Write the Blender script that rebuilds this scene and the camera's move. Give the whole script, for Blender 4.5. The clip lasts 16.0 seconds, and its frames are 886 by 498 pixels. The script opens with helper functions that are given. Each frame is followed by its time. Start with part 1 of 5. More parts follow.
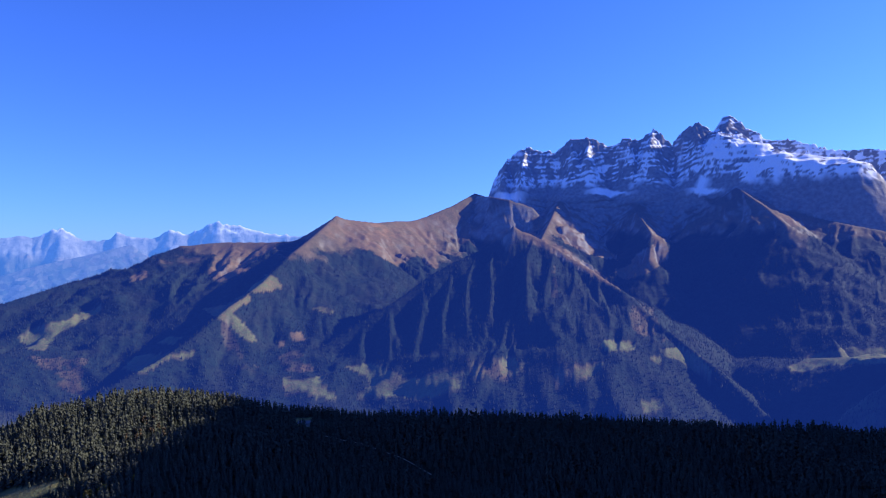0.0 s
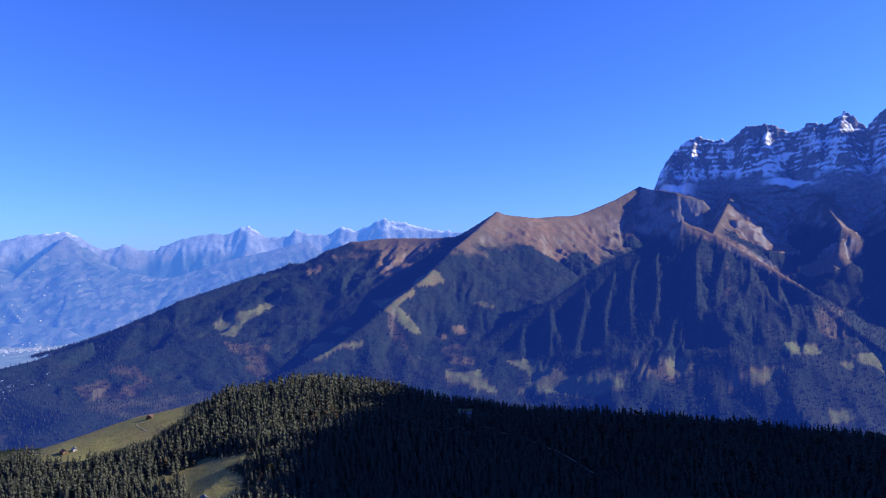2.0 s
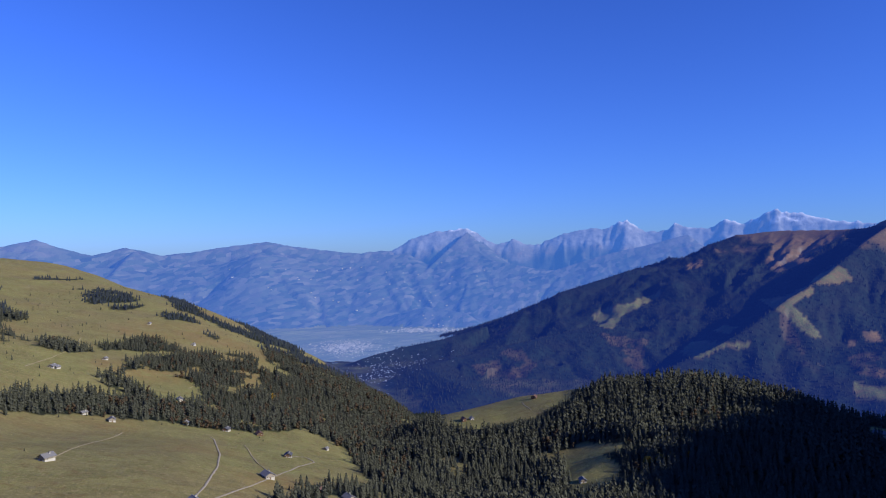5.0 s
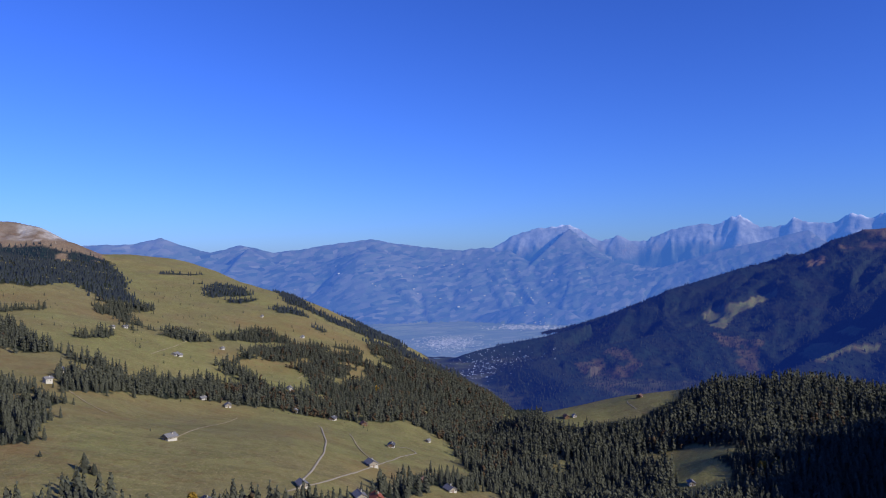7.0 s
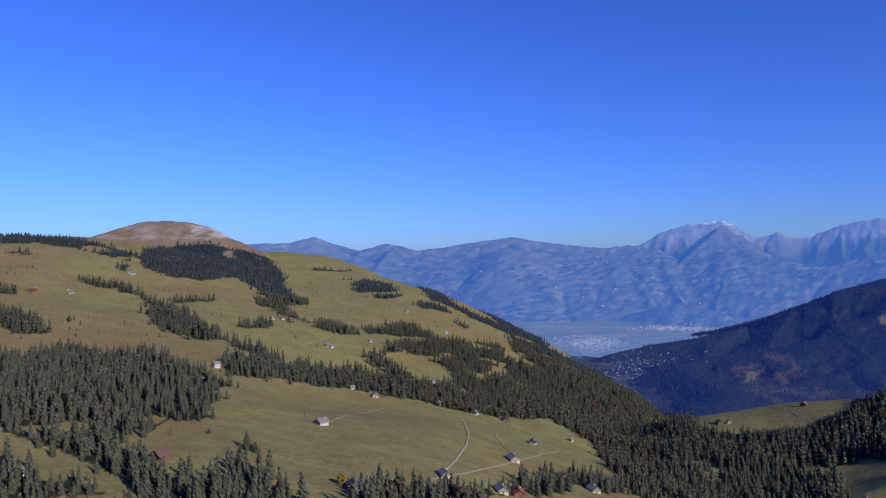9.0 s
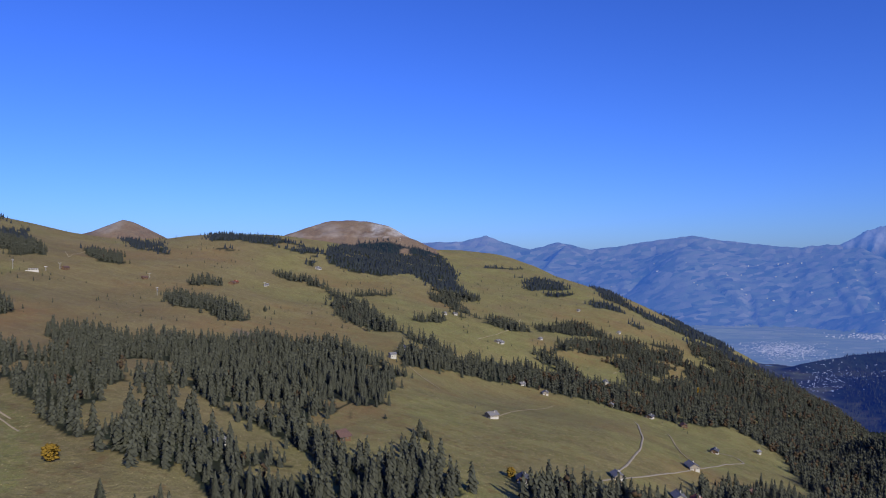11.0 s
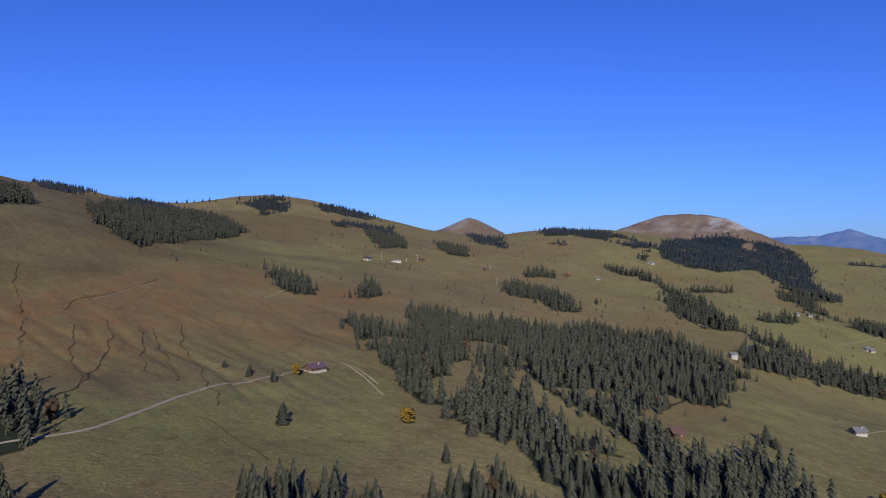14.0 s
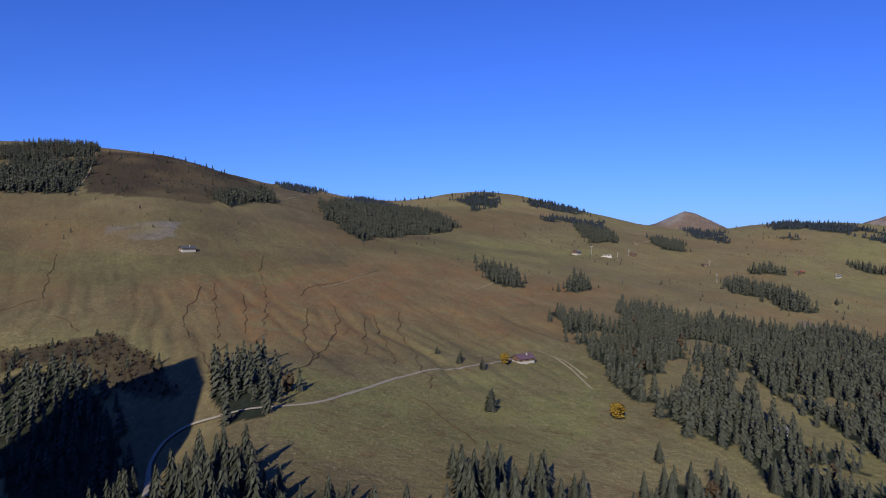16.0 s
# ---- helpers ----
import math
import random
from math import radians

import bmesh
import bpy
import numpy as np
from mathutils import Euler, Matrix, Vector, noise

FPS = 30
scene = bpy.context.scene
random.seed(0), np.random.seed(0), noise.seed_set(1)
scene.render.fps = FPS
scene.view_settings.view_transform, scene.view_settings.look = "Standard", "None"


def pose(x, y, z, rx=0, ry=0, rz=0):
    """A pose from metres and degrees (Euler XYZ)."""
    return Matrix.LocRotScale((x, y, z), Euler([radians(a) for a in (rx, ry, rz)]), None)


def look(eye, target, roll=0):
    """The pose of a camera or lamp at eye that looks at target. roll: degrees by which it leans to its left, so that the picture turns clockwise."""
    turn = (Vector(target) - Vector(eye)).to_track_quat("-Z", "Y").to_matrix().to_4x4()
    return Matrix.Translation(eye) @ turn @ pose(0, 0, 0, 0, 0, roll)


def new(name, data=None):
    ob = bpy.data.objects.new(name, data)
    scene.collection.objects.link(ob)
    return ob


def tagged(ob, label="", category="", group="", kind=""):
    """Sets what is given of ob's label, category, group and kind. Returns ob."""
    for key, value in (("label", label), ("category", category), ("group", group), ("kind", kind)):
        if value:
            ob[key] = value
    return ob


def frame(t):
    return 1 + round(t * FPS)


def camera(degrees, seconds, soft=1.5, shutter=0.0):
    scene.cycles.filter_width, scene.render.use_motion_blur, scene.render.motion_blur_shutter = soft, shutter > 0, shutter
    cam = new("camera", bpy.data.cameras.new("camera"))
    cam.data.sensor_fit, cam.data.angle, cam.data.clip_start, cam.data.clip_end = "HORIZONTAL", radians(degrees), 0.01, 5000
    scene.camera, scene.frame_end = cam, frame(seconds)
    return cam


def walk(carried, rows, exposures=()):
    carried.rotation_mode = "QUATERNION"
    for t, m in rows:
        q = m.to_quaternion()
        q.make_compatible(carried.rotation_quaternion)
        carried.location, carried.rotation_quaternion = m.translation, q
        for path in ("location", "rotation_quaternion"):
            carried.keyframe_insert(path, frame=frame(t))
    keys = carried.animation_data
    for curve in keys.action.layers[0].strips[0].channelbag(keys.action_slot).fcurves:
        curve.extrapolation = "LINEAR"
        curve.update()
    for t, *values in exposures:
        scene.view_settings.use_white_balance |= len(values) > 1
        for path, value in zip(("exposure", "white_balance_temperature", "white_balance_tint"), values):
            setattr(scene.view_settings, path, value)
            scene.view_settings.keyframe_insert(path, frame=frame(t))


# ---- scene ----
cam = camera(64.63, 16.0, 1.1)
# seconds, place, turn (bearing, tilt, lean)
PATH = [
    (0.0, -0.0, -0.0, 500.0, 0.00, 0.99, 0.86),
    (0.5, -0.0, 0.5, 499.1, 1.82, 0.94, 0.81),
    (1.0, -0.1, 1.0, 498.2, 4.29, 0.89, 0.75),
    (1.5, -0.1, 1.6, 497.4, 7.99, 0.85, 0.76),
    (2.0, -0.1, 2.1, 496.5, 13.06, 0.85, 0.73),
    (2.5, -0.1, 2.7, 495.6, 21.76, 0.86, 0.56),
    (3.0, -0.1, 3.3, 494.7, 29.67, 0.86, 0.41),
    (3.5, -0.1, 3.9, 493.8, 35.21, 0.80, 0.33),
    (4.0, -0.2, 4.4, 493.0, 38.80, 0.77, 0.28),
    (6.5, -0.7, 7.0, 488.5, 48.94, 0.58, 0.34),
    (7.0, -0.9, 7.3, 487.6, 51.56, 0.54, 0.31),
    (7.5, -1.2, 7.7, 486.7, 53.85, 0.52, 0.33),
    (8.0, -1.6, 8.0, 485.8, 56.51, 0.49, 0.31),
    (8.5, -2.1, 8.3, 485.0, 59.32, 0.47, 0.29),
    (9.0, -2.6, 8.6, 484.1, 63.11, 0.47, 0.28),
    (11.5, -5.4, 10.4, 479.6, 80.23, 0.38, -0.02),
    (12.0, -6.0, 10.7, 478.7, 83.49, 0.31, 0.02),
    (12.5, -6.7, 10.9, 477.8, 87.80, 0.28, -0.06),
    (13.0, -7.4, 11.0, 476.9, 94.73, 0.21, -0.11),
    (13.5, -8.2, 11.0, 476.0, 99.43, 0.19, -0.14),
    (14.0, -9.1, 11.0, 475.1, 103.70, 0.14, -0.11),
    (14.5, -9.9, 11.0, 474.2, 106.90, 0.13, -0.14),
    (15.0, -10.6, 10.8, 473.3, 111.20, 0.10, -0.19),
    (15.5, -11.4, 10.7, 472.4, 115.17, 0.06, -0.20),
    (16.0, -12.2, 10.5, 471.5, 120.68, -0.20, -0.20),
]
walk(cam, [(t, pose(x, y, z, 90 + tilt, lean, bearing)) for t, x, y, z, bearing, tilt, lean in PATH],
     [(0, 0.64), (2, 0.58), (3, 0.38), (4, 0.20), (7, 0.0), (9, -0.06), (11.5, -0.15), (12.5, -0.20), (14.5, -0.30), (16, -0.22)])

# ---- sky and sun ----
SUN_BEARING, SUN_UP = -75.0, 26.0
world = bpy.data.worlds.new("sky")
scene.world = world
world.use_nodes = True
wn, wl = world.node_tree.nodes, world.node_tree.links
sky = wn.new("ShaderNodeTexSky")
sky.sky_type, sky.sun_disc = "NISHITA", False
sky.sun_elevation, sky.sun_rotation = radians(SUN_UP), radians(-SUN_BEARING)
sky.altitude, sky.air_density, sky.dust_density, sky.ozone_density = 1700, 1.3, 0.9, 2.0
deep = wn.new("ShaderNodeMix")
deep.data_type, deep.blend_type = "RGBA", "MULTIPLY"
deep.inputs["Factor"].default_value = 1.0
deep.inputs["B"].default_value = (0.29, 0.545, 1.53, 1)
steep = wn.new("ShaderNodeGamma")
steep.inputs["Gamma"].default_value = 1.12
wl.new(sky.outputs["Color"], steep.inputs["Color"])
wl.new(steep.outputs["Color"], deep.inputs["A"])
wl.new(deep.outputs["Result"], wn["Background"].inputs["Color"])
wn["Background"].inputs["Strength"].default_value = 0.088
sun = new("sun", bpy.data.lights.new("sun", "SUN"))
sun.data.energy, sun.data.angle, sun.data.color = 6.1, radians(0.5), (1.0, 0.92, 0.76)
a, e = radians(SUN_BEARING), radians(SUN_UP)
sun.matrix_world = look((0, 0, 0), (math.sin(a) * math.cos(e), -math.cos(a) * math.cos(e), -math.sin(e)))

# ---- materials ----
def material(name, rough=0.9):
    m = bpy.data.materials.new(name)
    m.use_nodes = True
    b = m.node_tree.nodes["Principled BSDF"]
    b.inputs["Roughness"].default_value = rough
    b.inputs["Specular IOR Level"].default_value = 0.06
    return m, m.node_tree.nodes, m.node_tree.links, b


def place_of(n, l, scale=(1, 1, 1)):
    g, k = n.new("ShaderNodeNewGeometry"), n.new("ShaderNodeMapping")
    k.inputs["Scale"].default_value = scale
    l.new(g.outputs["Position"], k.inputs["Vector"])
    return k.outputs["Vector"]


def grain(n, l, where, size, low=0.35, high=0.65, detail=5.0, rough=0.6):
    """Noise of that many metres, stretched to 0..1."""
    t, r = n.new("ShaderNodeTexNoise"), n.new("ShaderNodeMapRange")
    t.inputs["Scale"].default_value, t.inputs["Detail"].default_value, t.inputs["Roughness"].default_value = 1 / size, detail, rough
    r.inputs["From Min"].default_value, r.inputs["From Max"].default_value = low, high
    l.new(where, t.inputs["Vector"])
    l.new(t.outputs["Fac"], r.inputs["Value"])
    return r.outputs["Result"]


def blend(n, l, fac, a, b, mode="MIX"):
    x = n.new("ShaderNodeMix")
    x.data_type, x.blend_type = "RGBA", mode
    for socket, value in ((x.inputs["Factor"], fac), (x.inputs["A"], a), (x.inputs["B"], b)):
        if isinstance(value, (int, float)):
            socket.default_value = value
        elif isinstance(value, tuple):
            socket.default_value = (*value, 1)
        else:
            l.new(value, socket)
    return x.outputs["Result"]


def field(n, name):
    t = n.new("ShaderNodeAttribute")
    t.attribute_name = name
    return t.outputs["Fac"]


def times(n, l, a, b, op="MULTIPLY"):
    t = n.new("ShaderNodeMath")
    t.operation, t.use_clamp = op, True
    for k, value in enumerate((a, b)):
        if isinstance(value, (int, float)):
            t.inputs[k].default_value = value
        else:
            l.new(value, t.inputs[k])
    return t.outputs["Value"]


def relief(n, l, b, height, strength, distance):
    k = n.new("ShaderNodeBump")
    k.inputs["Strength"].default_value, k.inputs["Distance"].default_value = strength, distance
    l.new(height, k.inputs["Height"])
    l.new(k.outputs["Normal"], b.inputs["Normal"])


GRASS, STRAW, RUSSET = (0.190, 0.166, 0.074), (0.235, 0.186, 0.098), (0.25, 0.142, 0.064)
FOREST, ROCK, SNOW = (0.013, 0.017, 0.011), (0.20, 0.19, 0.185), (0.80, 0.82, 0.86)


def land_material(name, grass, straw, rock, glow=None, scale=1.0, green=(0.220, 0.235, 0.080), lush=0.85, plots=0.0):
    """Pasture, bracken, wood floor, rock, snow and gravel, laid out by the fields of the ground."""
    m, n, l, b = material(name)
    w = place_of(n, l)
    big, mid, fine = grain(n, l, w, 170 * scale), grain(n, l, w, 24 * scale, 0.38, 0.66), grain(n, l, w, 2.6 * scale, 0.3, 0.7)
    c = blend(n, l, big, grass, straw)
    c = blend(n, l, times(n, l, mid, 0.55), c, tuple(0.62 * v for v in straw))
    c = blend(n, l, times(n, l, grain(n, l, w, 60 * scale, 0.48, 0.66), 0.65), c, tuple(1.25 * v for v in grass))
    c = blend(n, l, times(n, l, field(n, "green"), lush), c, blend(n, l, mid, green, tuple(0.72 * v for v in green)))
    c = blend(n, l, times(n, l, grain(n, l, w, 95 * scale, 0.50, 0.60, 3.0, 0.5), 0.30), c, tuple(0.72 * v for v in grass))
    tuft = grain(n, l, w, 0.9 * scale, 0.42, 0.62, 4.0, 0.75)
    c = blend(n, l, times(n, l, tuft, 0.62), c, tuple(0.40 * v for v in straw))
    c = blend(n, l, times(n, l, grain(n, l, w, 4.0 * scale, 0.50, 0.66), 0.4), c, tuple(1.30 * v for v in straw))
    c = blend(n, l, times(n, l, grain(n, l, w, 1.6 * scale, 0.655, 0.70, 3.0, 0.5), 0.75), c, tuple(1.9 * v for v in straw))
    c = blend(n, l, times(n, l, grain(n, l, w, 9 * scale, 0.55, 0.68), 0.5), c, tuple(0.5 * v for v in RUSSET))
    turn, fall = n.new("ShaderNodeMapping"), n.new("ShaderNodeMapping")
    turn.inputs["Rotation"].default_value, fall.inputs["Scale"].default_value = (0, 0, radians(-57)), (0.07, 1.0, 0.3)
    l.new(w, turn.inputs["Vector"])
    l.new(turn.outputs["Vector"], fall.inputs["Vector"])
    streaks = grain(n, l, fall.outputs["Vector"], 5.0 * scale, 0.44, 0.70, 6.0, 0.65)
    c = blend(n, l, times(n, l, streaks, 0.38), c, tuple(0.48 * v for v in straw))
    c = blend(n, l, times(n, l, grain(n, l, fall.outputs["Vector"], 14.0 * scale, 0.52, 0.66, 4.0), 0.35), c, tuple(1.22 * v for v in grass))
    rus = times(n, l, field(n, "russet"), times(n, l, times(n, l, grain(n, l, w, 16 * scale, 0.34, 0.66), times(n, l, streaks, 0.7), "ADD"), 0.85), "MULTIPLY")
    c = blend(n, l, rus, c, blend(n, l, fine, RUSSET, tuple(0.6 * v for v in RUSSET)))
    c = blend(n, l, field(n, "scrub"), c, blend(n, l, fine, (0.034, 0.028, 0.018), (0.062, 0.048, 0.032)))
    rk = blend(n, l, grain(n, l, w, 9 * scale, 0.3, 0.7), rock, tuple(0.5 * v for v in rock))
    c = blend(n, l, times(n, l, field(n, "rock"), 1.0), c, rk)
    c = blend(n, l, times(n, l, field(n, "track"), 0.9), c, blend(n, l, fine, (0.34, 0.30, 0.25), (0.24, 0.21, 0.17)))
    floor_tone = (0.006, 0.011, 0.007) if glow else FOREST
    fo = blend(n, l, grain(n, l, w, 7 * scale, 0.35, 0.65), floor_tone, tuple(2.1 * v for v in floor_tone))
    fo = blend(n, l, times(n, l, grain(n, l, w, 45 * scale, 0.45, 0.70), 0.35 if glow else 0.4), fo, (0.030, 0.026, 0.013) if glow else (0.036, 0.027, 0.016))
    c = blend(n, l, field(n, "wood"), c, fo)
    c = blend(n, l, field(n, "snow"), c, blend(n, l, fine, SNOW, tuple(0.86 * v for v in SNOW)))
    if plots:
        v = n.new("ShaderNodeTexVoronoi")
        v.inputs["Scale"].default_value = 1 / plots
        l.new(place_of(n, l, (1.0, 0.35, 1.0)), v.inputs["Vector"])
        hue = n.new("ShaderNodeSeparateColor")
        l.new(v.outputs["Color"], hue.inputs["Color"])
        c = blend(n, l, times(n, l, hue.outputs["Red"], 0.8), c, (0.115, 0.11, 0.075))
        c = blend(n, l, times(n, l, hue.outputs["Green"], 0.7), c, (0.03, 0.045, 0.02))
    l.new(c, b.inputs["Base Color"])
    relief(n, l, b, times(n, l, times(n, l, fine, 0.35), times(n, l, mid, 0.65), "ADD"), 0.5, 1.7 * scale)
    # glow is haze in front of the land, put in as emission
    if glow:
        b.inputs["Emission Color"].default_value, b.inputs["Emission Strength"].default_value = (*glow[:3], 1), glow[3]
    return m


# haze of the air, painted into backdrop mountains and far woods as blue emission
HAZE_MID, HAZE_FAR, HAZE_HILL, HAZE_FLOOR = (0.035, 0.13, 1.0, 0.100), (0.08, 0.265, 0.93, 0.47), (0.07, 0.25, 1.0, 0.42), (0.14, 0.31, 0.92, 0.40)
HAZE_NEAR = (0.06, 0.18, 1.0, 0.030)
pasture_mat = land_material("pasture", GRASS, STRAW, ROCK)
mountain_mat = land_material("mountain_slopes", (0.086, 0.074, 0.034), (0.115, 0.078, 0.040), (0.25, 0.235, 0.22), HAZE_MID, 2.5, (0.115, 0.155, 0.05), 1.0)
far_mat = land_material("far_range", (0.07, 0.07, 0.055), (0.11, 0.095, 0.07), (0.15, 0.15, 0.155), HAZE_FAR, 4.0)
hill_mat = land_material("far_hills", (0.034, 0.042, 0.026), (0.066, 0.058, 0.04), (0.11, 0.112, 0.12), HAZE_HILL, 4.0, plots=24.0)
floor_mat = land_material("valley_fields", (0.055, 0.07, 0.035), (0.085, 0.085, 0.05), (0.2, 0.2, 0.2), HAZE_FLOOR, 3.0, plots=45.0)
dome_mat = land_material("grassy_dome", (0.150, 0.124, 0.080), (0.175, 0.132, 0.092), (0.40, 0.38, 0.36), HAZE_NEAR, 2.0)


def foliage(name, dark, light, glow=None):
    m, n, l, b = material(name, 0.85)
    w = place_of(n, l)
    i = n.new("ShaderNodeNewGeometry")
    o = n.new("ShaderNodeObjectInfo")
    c = blend(n, l, grain(n, l, w, 1.1, 0.3, 0.7), dark, light)
    c = blend(n, l, times(n, l, i.outputs["Random Per Island"], 0.5), c, tuple(0.45 * v for v in dark))
    c = blend(n, l, times(n, l, o.outputs["Random"], 0.35), c, light)
    l.new(c, b.inputs["Base Color"])
    # haze over distant woods, added to their needles as emission
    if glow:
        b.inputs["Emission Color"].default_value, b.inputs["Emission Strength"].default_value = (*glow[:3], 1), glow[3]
    return m


spruce_mat = foliage("spruce_needles", (0.030, 0.034, 0.026), (0.080, 0.085, 0.067))
larch_mat = foliage("autumn_larch", (0.13, 0.085, 0.018), (0.27, 0.175, 0.03))
bare_mat = foliage("autumn_beech", (0.046, 0.035, 0.024), (0.082, 0.058, 0.038))
far_wood_mat = foliage("far_pasture_spruce", (0.014, 0.019, 0.013), (0.042, 0.048, 0.034), HAZE_NEAR)
far_spruce_mat = foliage("distant_spruce", (0.009, 0.016, 0.009), (0.032, 0.037, 0.018), HAZE_MID)


def plain(name, colour, rough=0.8, size=0.6, spread=0.7, metal=0.0):
    m, n, l, b = material(name, rough)
    w = place_of(n, l)
    c = blend(n, l, grain(n, l, w, size), colour, tuple(spread * v for v in colour))
    c = blend(n, l, times(n, l, grain(n, l, w, size * 6), 0.4), c, tuple(spread * v for v in colour))
    l.new(c, b.inputs["Base Color"])
    b.inputs["Metallic"].default_value = metal
    return m


bark_mat = plain("bark", (0.09, 0.065, 0.045))


# ---- the lie of the land: bearings in degrees (left of +y), metres from the start point, heights over it ----
EYE_Z = 500.0
SIZE = 1.4  # the near ground is drawn at this scale


def lattice(ix, iy, seed):
    h = (ix.astype(np.int64) * 374761393 + iy.astype(np.int64) * 668265263 + seed * 1442695041) & 0x7FFFFFFF
    h = ((h ^ (h >> 13)) * 1274126177) & 0x7FFFFFFF
    return ((h ^ (h >> 16)) & 0xFFFF) / 32767.5 - 1.0


def noise2(x, y, seed):
    ix, iy = np.floor(x), np.floor(y)
    fx, fy = x - ix, y - iy
    fx, fy = fx * fx * (3 - 2 * fx), fy * fy * (3 - 2 * fy)
    a, b = lattice(ix, iy, seed), lattice(ix + 1, iy, seed)
    c, d = lattice(ix, iy + 1, seed), lattice(ix + 1, iy + 1, seed)
    return a + (b - a) * fx + (c - a) * fy + (a - b - c + d) * fx * fy


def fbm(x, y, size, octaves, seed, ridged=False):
    total, amp, norm = np.zeros_like(x), 1.0, 0.0
    for k in range(octaves):
        n = noise2(x * 2 ** k / size + 17.3 * k, y * 2 ** k / size - 9.1 * k, seed + k)
        total += amp * ((1 - 2 * np.abs(n)) if ridged else n)
        norm += amp
        amp *= 0.5
    return total / norm


def smax(a, b, k):
    h = np.clip(0.5 + 0.5 * (a - b) / k, 0, 1)
    return b + (a - b) * h + k * h * (1 - h)


# ground heights by bearing, at these distances (both times SIZE)
STEPS = np.array([0, 150, 300, 450, 600, 800, 1100, 1500, 2000, 2600], float)
WOOD_SIDE = [
    (-100, (-95, -105, -120, -130, -140, -160, -230, -330, -360, -380)),
    (-50, (-95, -112, -137, -156, -152, -165, -280, -380, -385, -385)),
    (-18, (-95, -120, -155, -182, -172, -176, -300, -380, -385, -385)),
    (0, (-95, -120, -155, -182, -174, -172, -300, -380, -385, -385)),
    (12, (-95, -117, -146, -172, -158, -160, -290, -380, -385, -385)),
    (21, (-95, -115, -140, -162, -143, -134, -270, -380, -385, -385)),
    (29, (-95, -113, -138, -156, -150, -144, -270, -380, -385, -385)),
    (37, (-95, -113, -140, -166, -172, -162, -235, -385, -385, -385)),
]
PASTURE_SIDE = [
    (43, (-95, -113, -140, -166, -181, -184, -285, -385, -385, -385)),
    (48, (-95, -110, -134, -158, -184, -208, -225, -290, -385, -385)),
    (55, (-95, -106, -126, -146, -165, -180, -172, -192, -290, -385)),
    (63, (-95, -102, -114, -126, -146, -152, -126, -98, -160, -330)),
    (72, (-95, -98, -106, -113, -127, -120, -94, -60, -20, -90)),
    (80, (-95, -95, -97, -99, -96, -88, -60, -27, -3, -15)),
    (88, (-95, -93, -92, -92, -90, -77, -40, 15, 1, 0)),
    (95, (-95, -90, -86, -82, -76, -60, -25, 25, 1, 0)),
]
HILL_SIDE = [
    (101, (-95, -88, -82, -76, -71, -57, -23, 17, -13, -20)),
    (107, (-95, -86, -80, -72, -62, -44, -8, 40, 7, 0)),
    (116, (-95, -84, -76, -66, -52, -26, 19, 94, 42, 0)),
    (125, (-95, -82, -72, -58, -40, -6, 37, 75, 22, 0)),
    (133, (-95, -80, -68, -52, -30, 17, 67, 102, 42, 0)),
    (142, (-95, -80, -72, -50, -18, 38, 110, 88, 42, 0)),
    (153, (-95, -84, -80, -58, -24, 32, 115, 122, 82, 40)),
    (175, (-95, -90, -85, -60, -24, 22, 77, 122, 132, 100)),
    (220, (-95, -100, -110, -110, -100, -70, -20, 60, 100, 100)),
]
ROWS = WOOD_SIDE + PASTURE_SIDE + HILL_SIDE
ROW_AZ = np.array([r[0] for r in ROWS] + [260.0])
ROW_Z = np.array([r[1] for r in ROWS] + [ROWS[0][1]], float)


def near_height(az, r):
    az = (az + 100) % 360 - 100
    i = np.clip(np.searchsorted(ROW_AZ, az, side="right") - 1, 0, len(ROW_AZ) - 2)
    last = len(ROW_AZ) - 1
    f = ((az - ROW_AZ[i]) / (ROW_AZ[i + 1] - ROW_AZ[i]))[:, None]
    p0, p1, p2, p3 = ROW_Z[np.maximum(i - 1, 0)], ROW_Z[i], ROW_Z[i + 1], ROW_Z[np.minimum(i + 2, last)]
    k = p1 + 0.5 * f * (p2 - p0 + f * (2 * p0 - 5 * p1 + 4 * p2 - p3 + f * (3 * (p1 - p2) + p3 - p0)))
    d = np.diff(k, axis=1) / np.diff(STEPS)
    m = np.zeros_like(k)
    m[:, 1:-1] = 0.5 * (d[:, 1:] + d[:, :-1])
    m[:, 0], m[:, -1] = d[:, 0], 0
    rc = np.clip(r, 0, STEPS[-1])
    j = np.clip(np.searchsorted(STEPS, rc, side="right") - 1, 0, len(STEPS) - 2)
    n = np.arange(len(r))
    h = STEPS[j + 1] - STEPS[j]
    t = (rc - STEPS[j]) / h
    z = (k[n, j] * (1 + 2 * t) * (1 - t) ** 2 + m[n, j] * h * t * (1 - t) ** 2
         + k[n, j + 1] * t * t * (3 - 2 * t) + m[n, j + 1] * h * t * t * (t - 1))
    floor_z = np.where((az > 85) & (az < 250), -60.0, -385.0)
    return np.where(r > 2600, floor_z + (z - floor_z) * np.exp(-np.clip(r - 2600, 0, None) / 250), z)


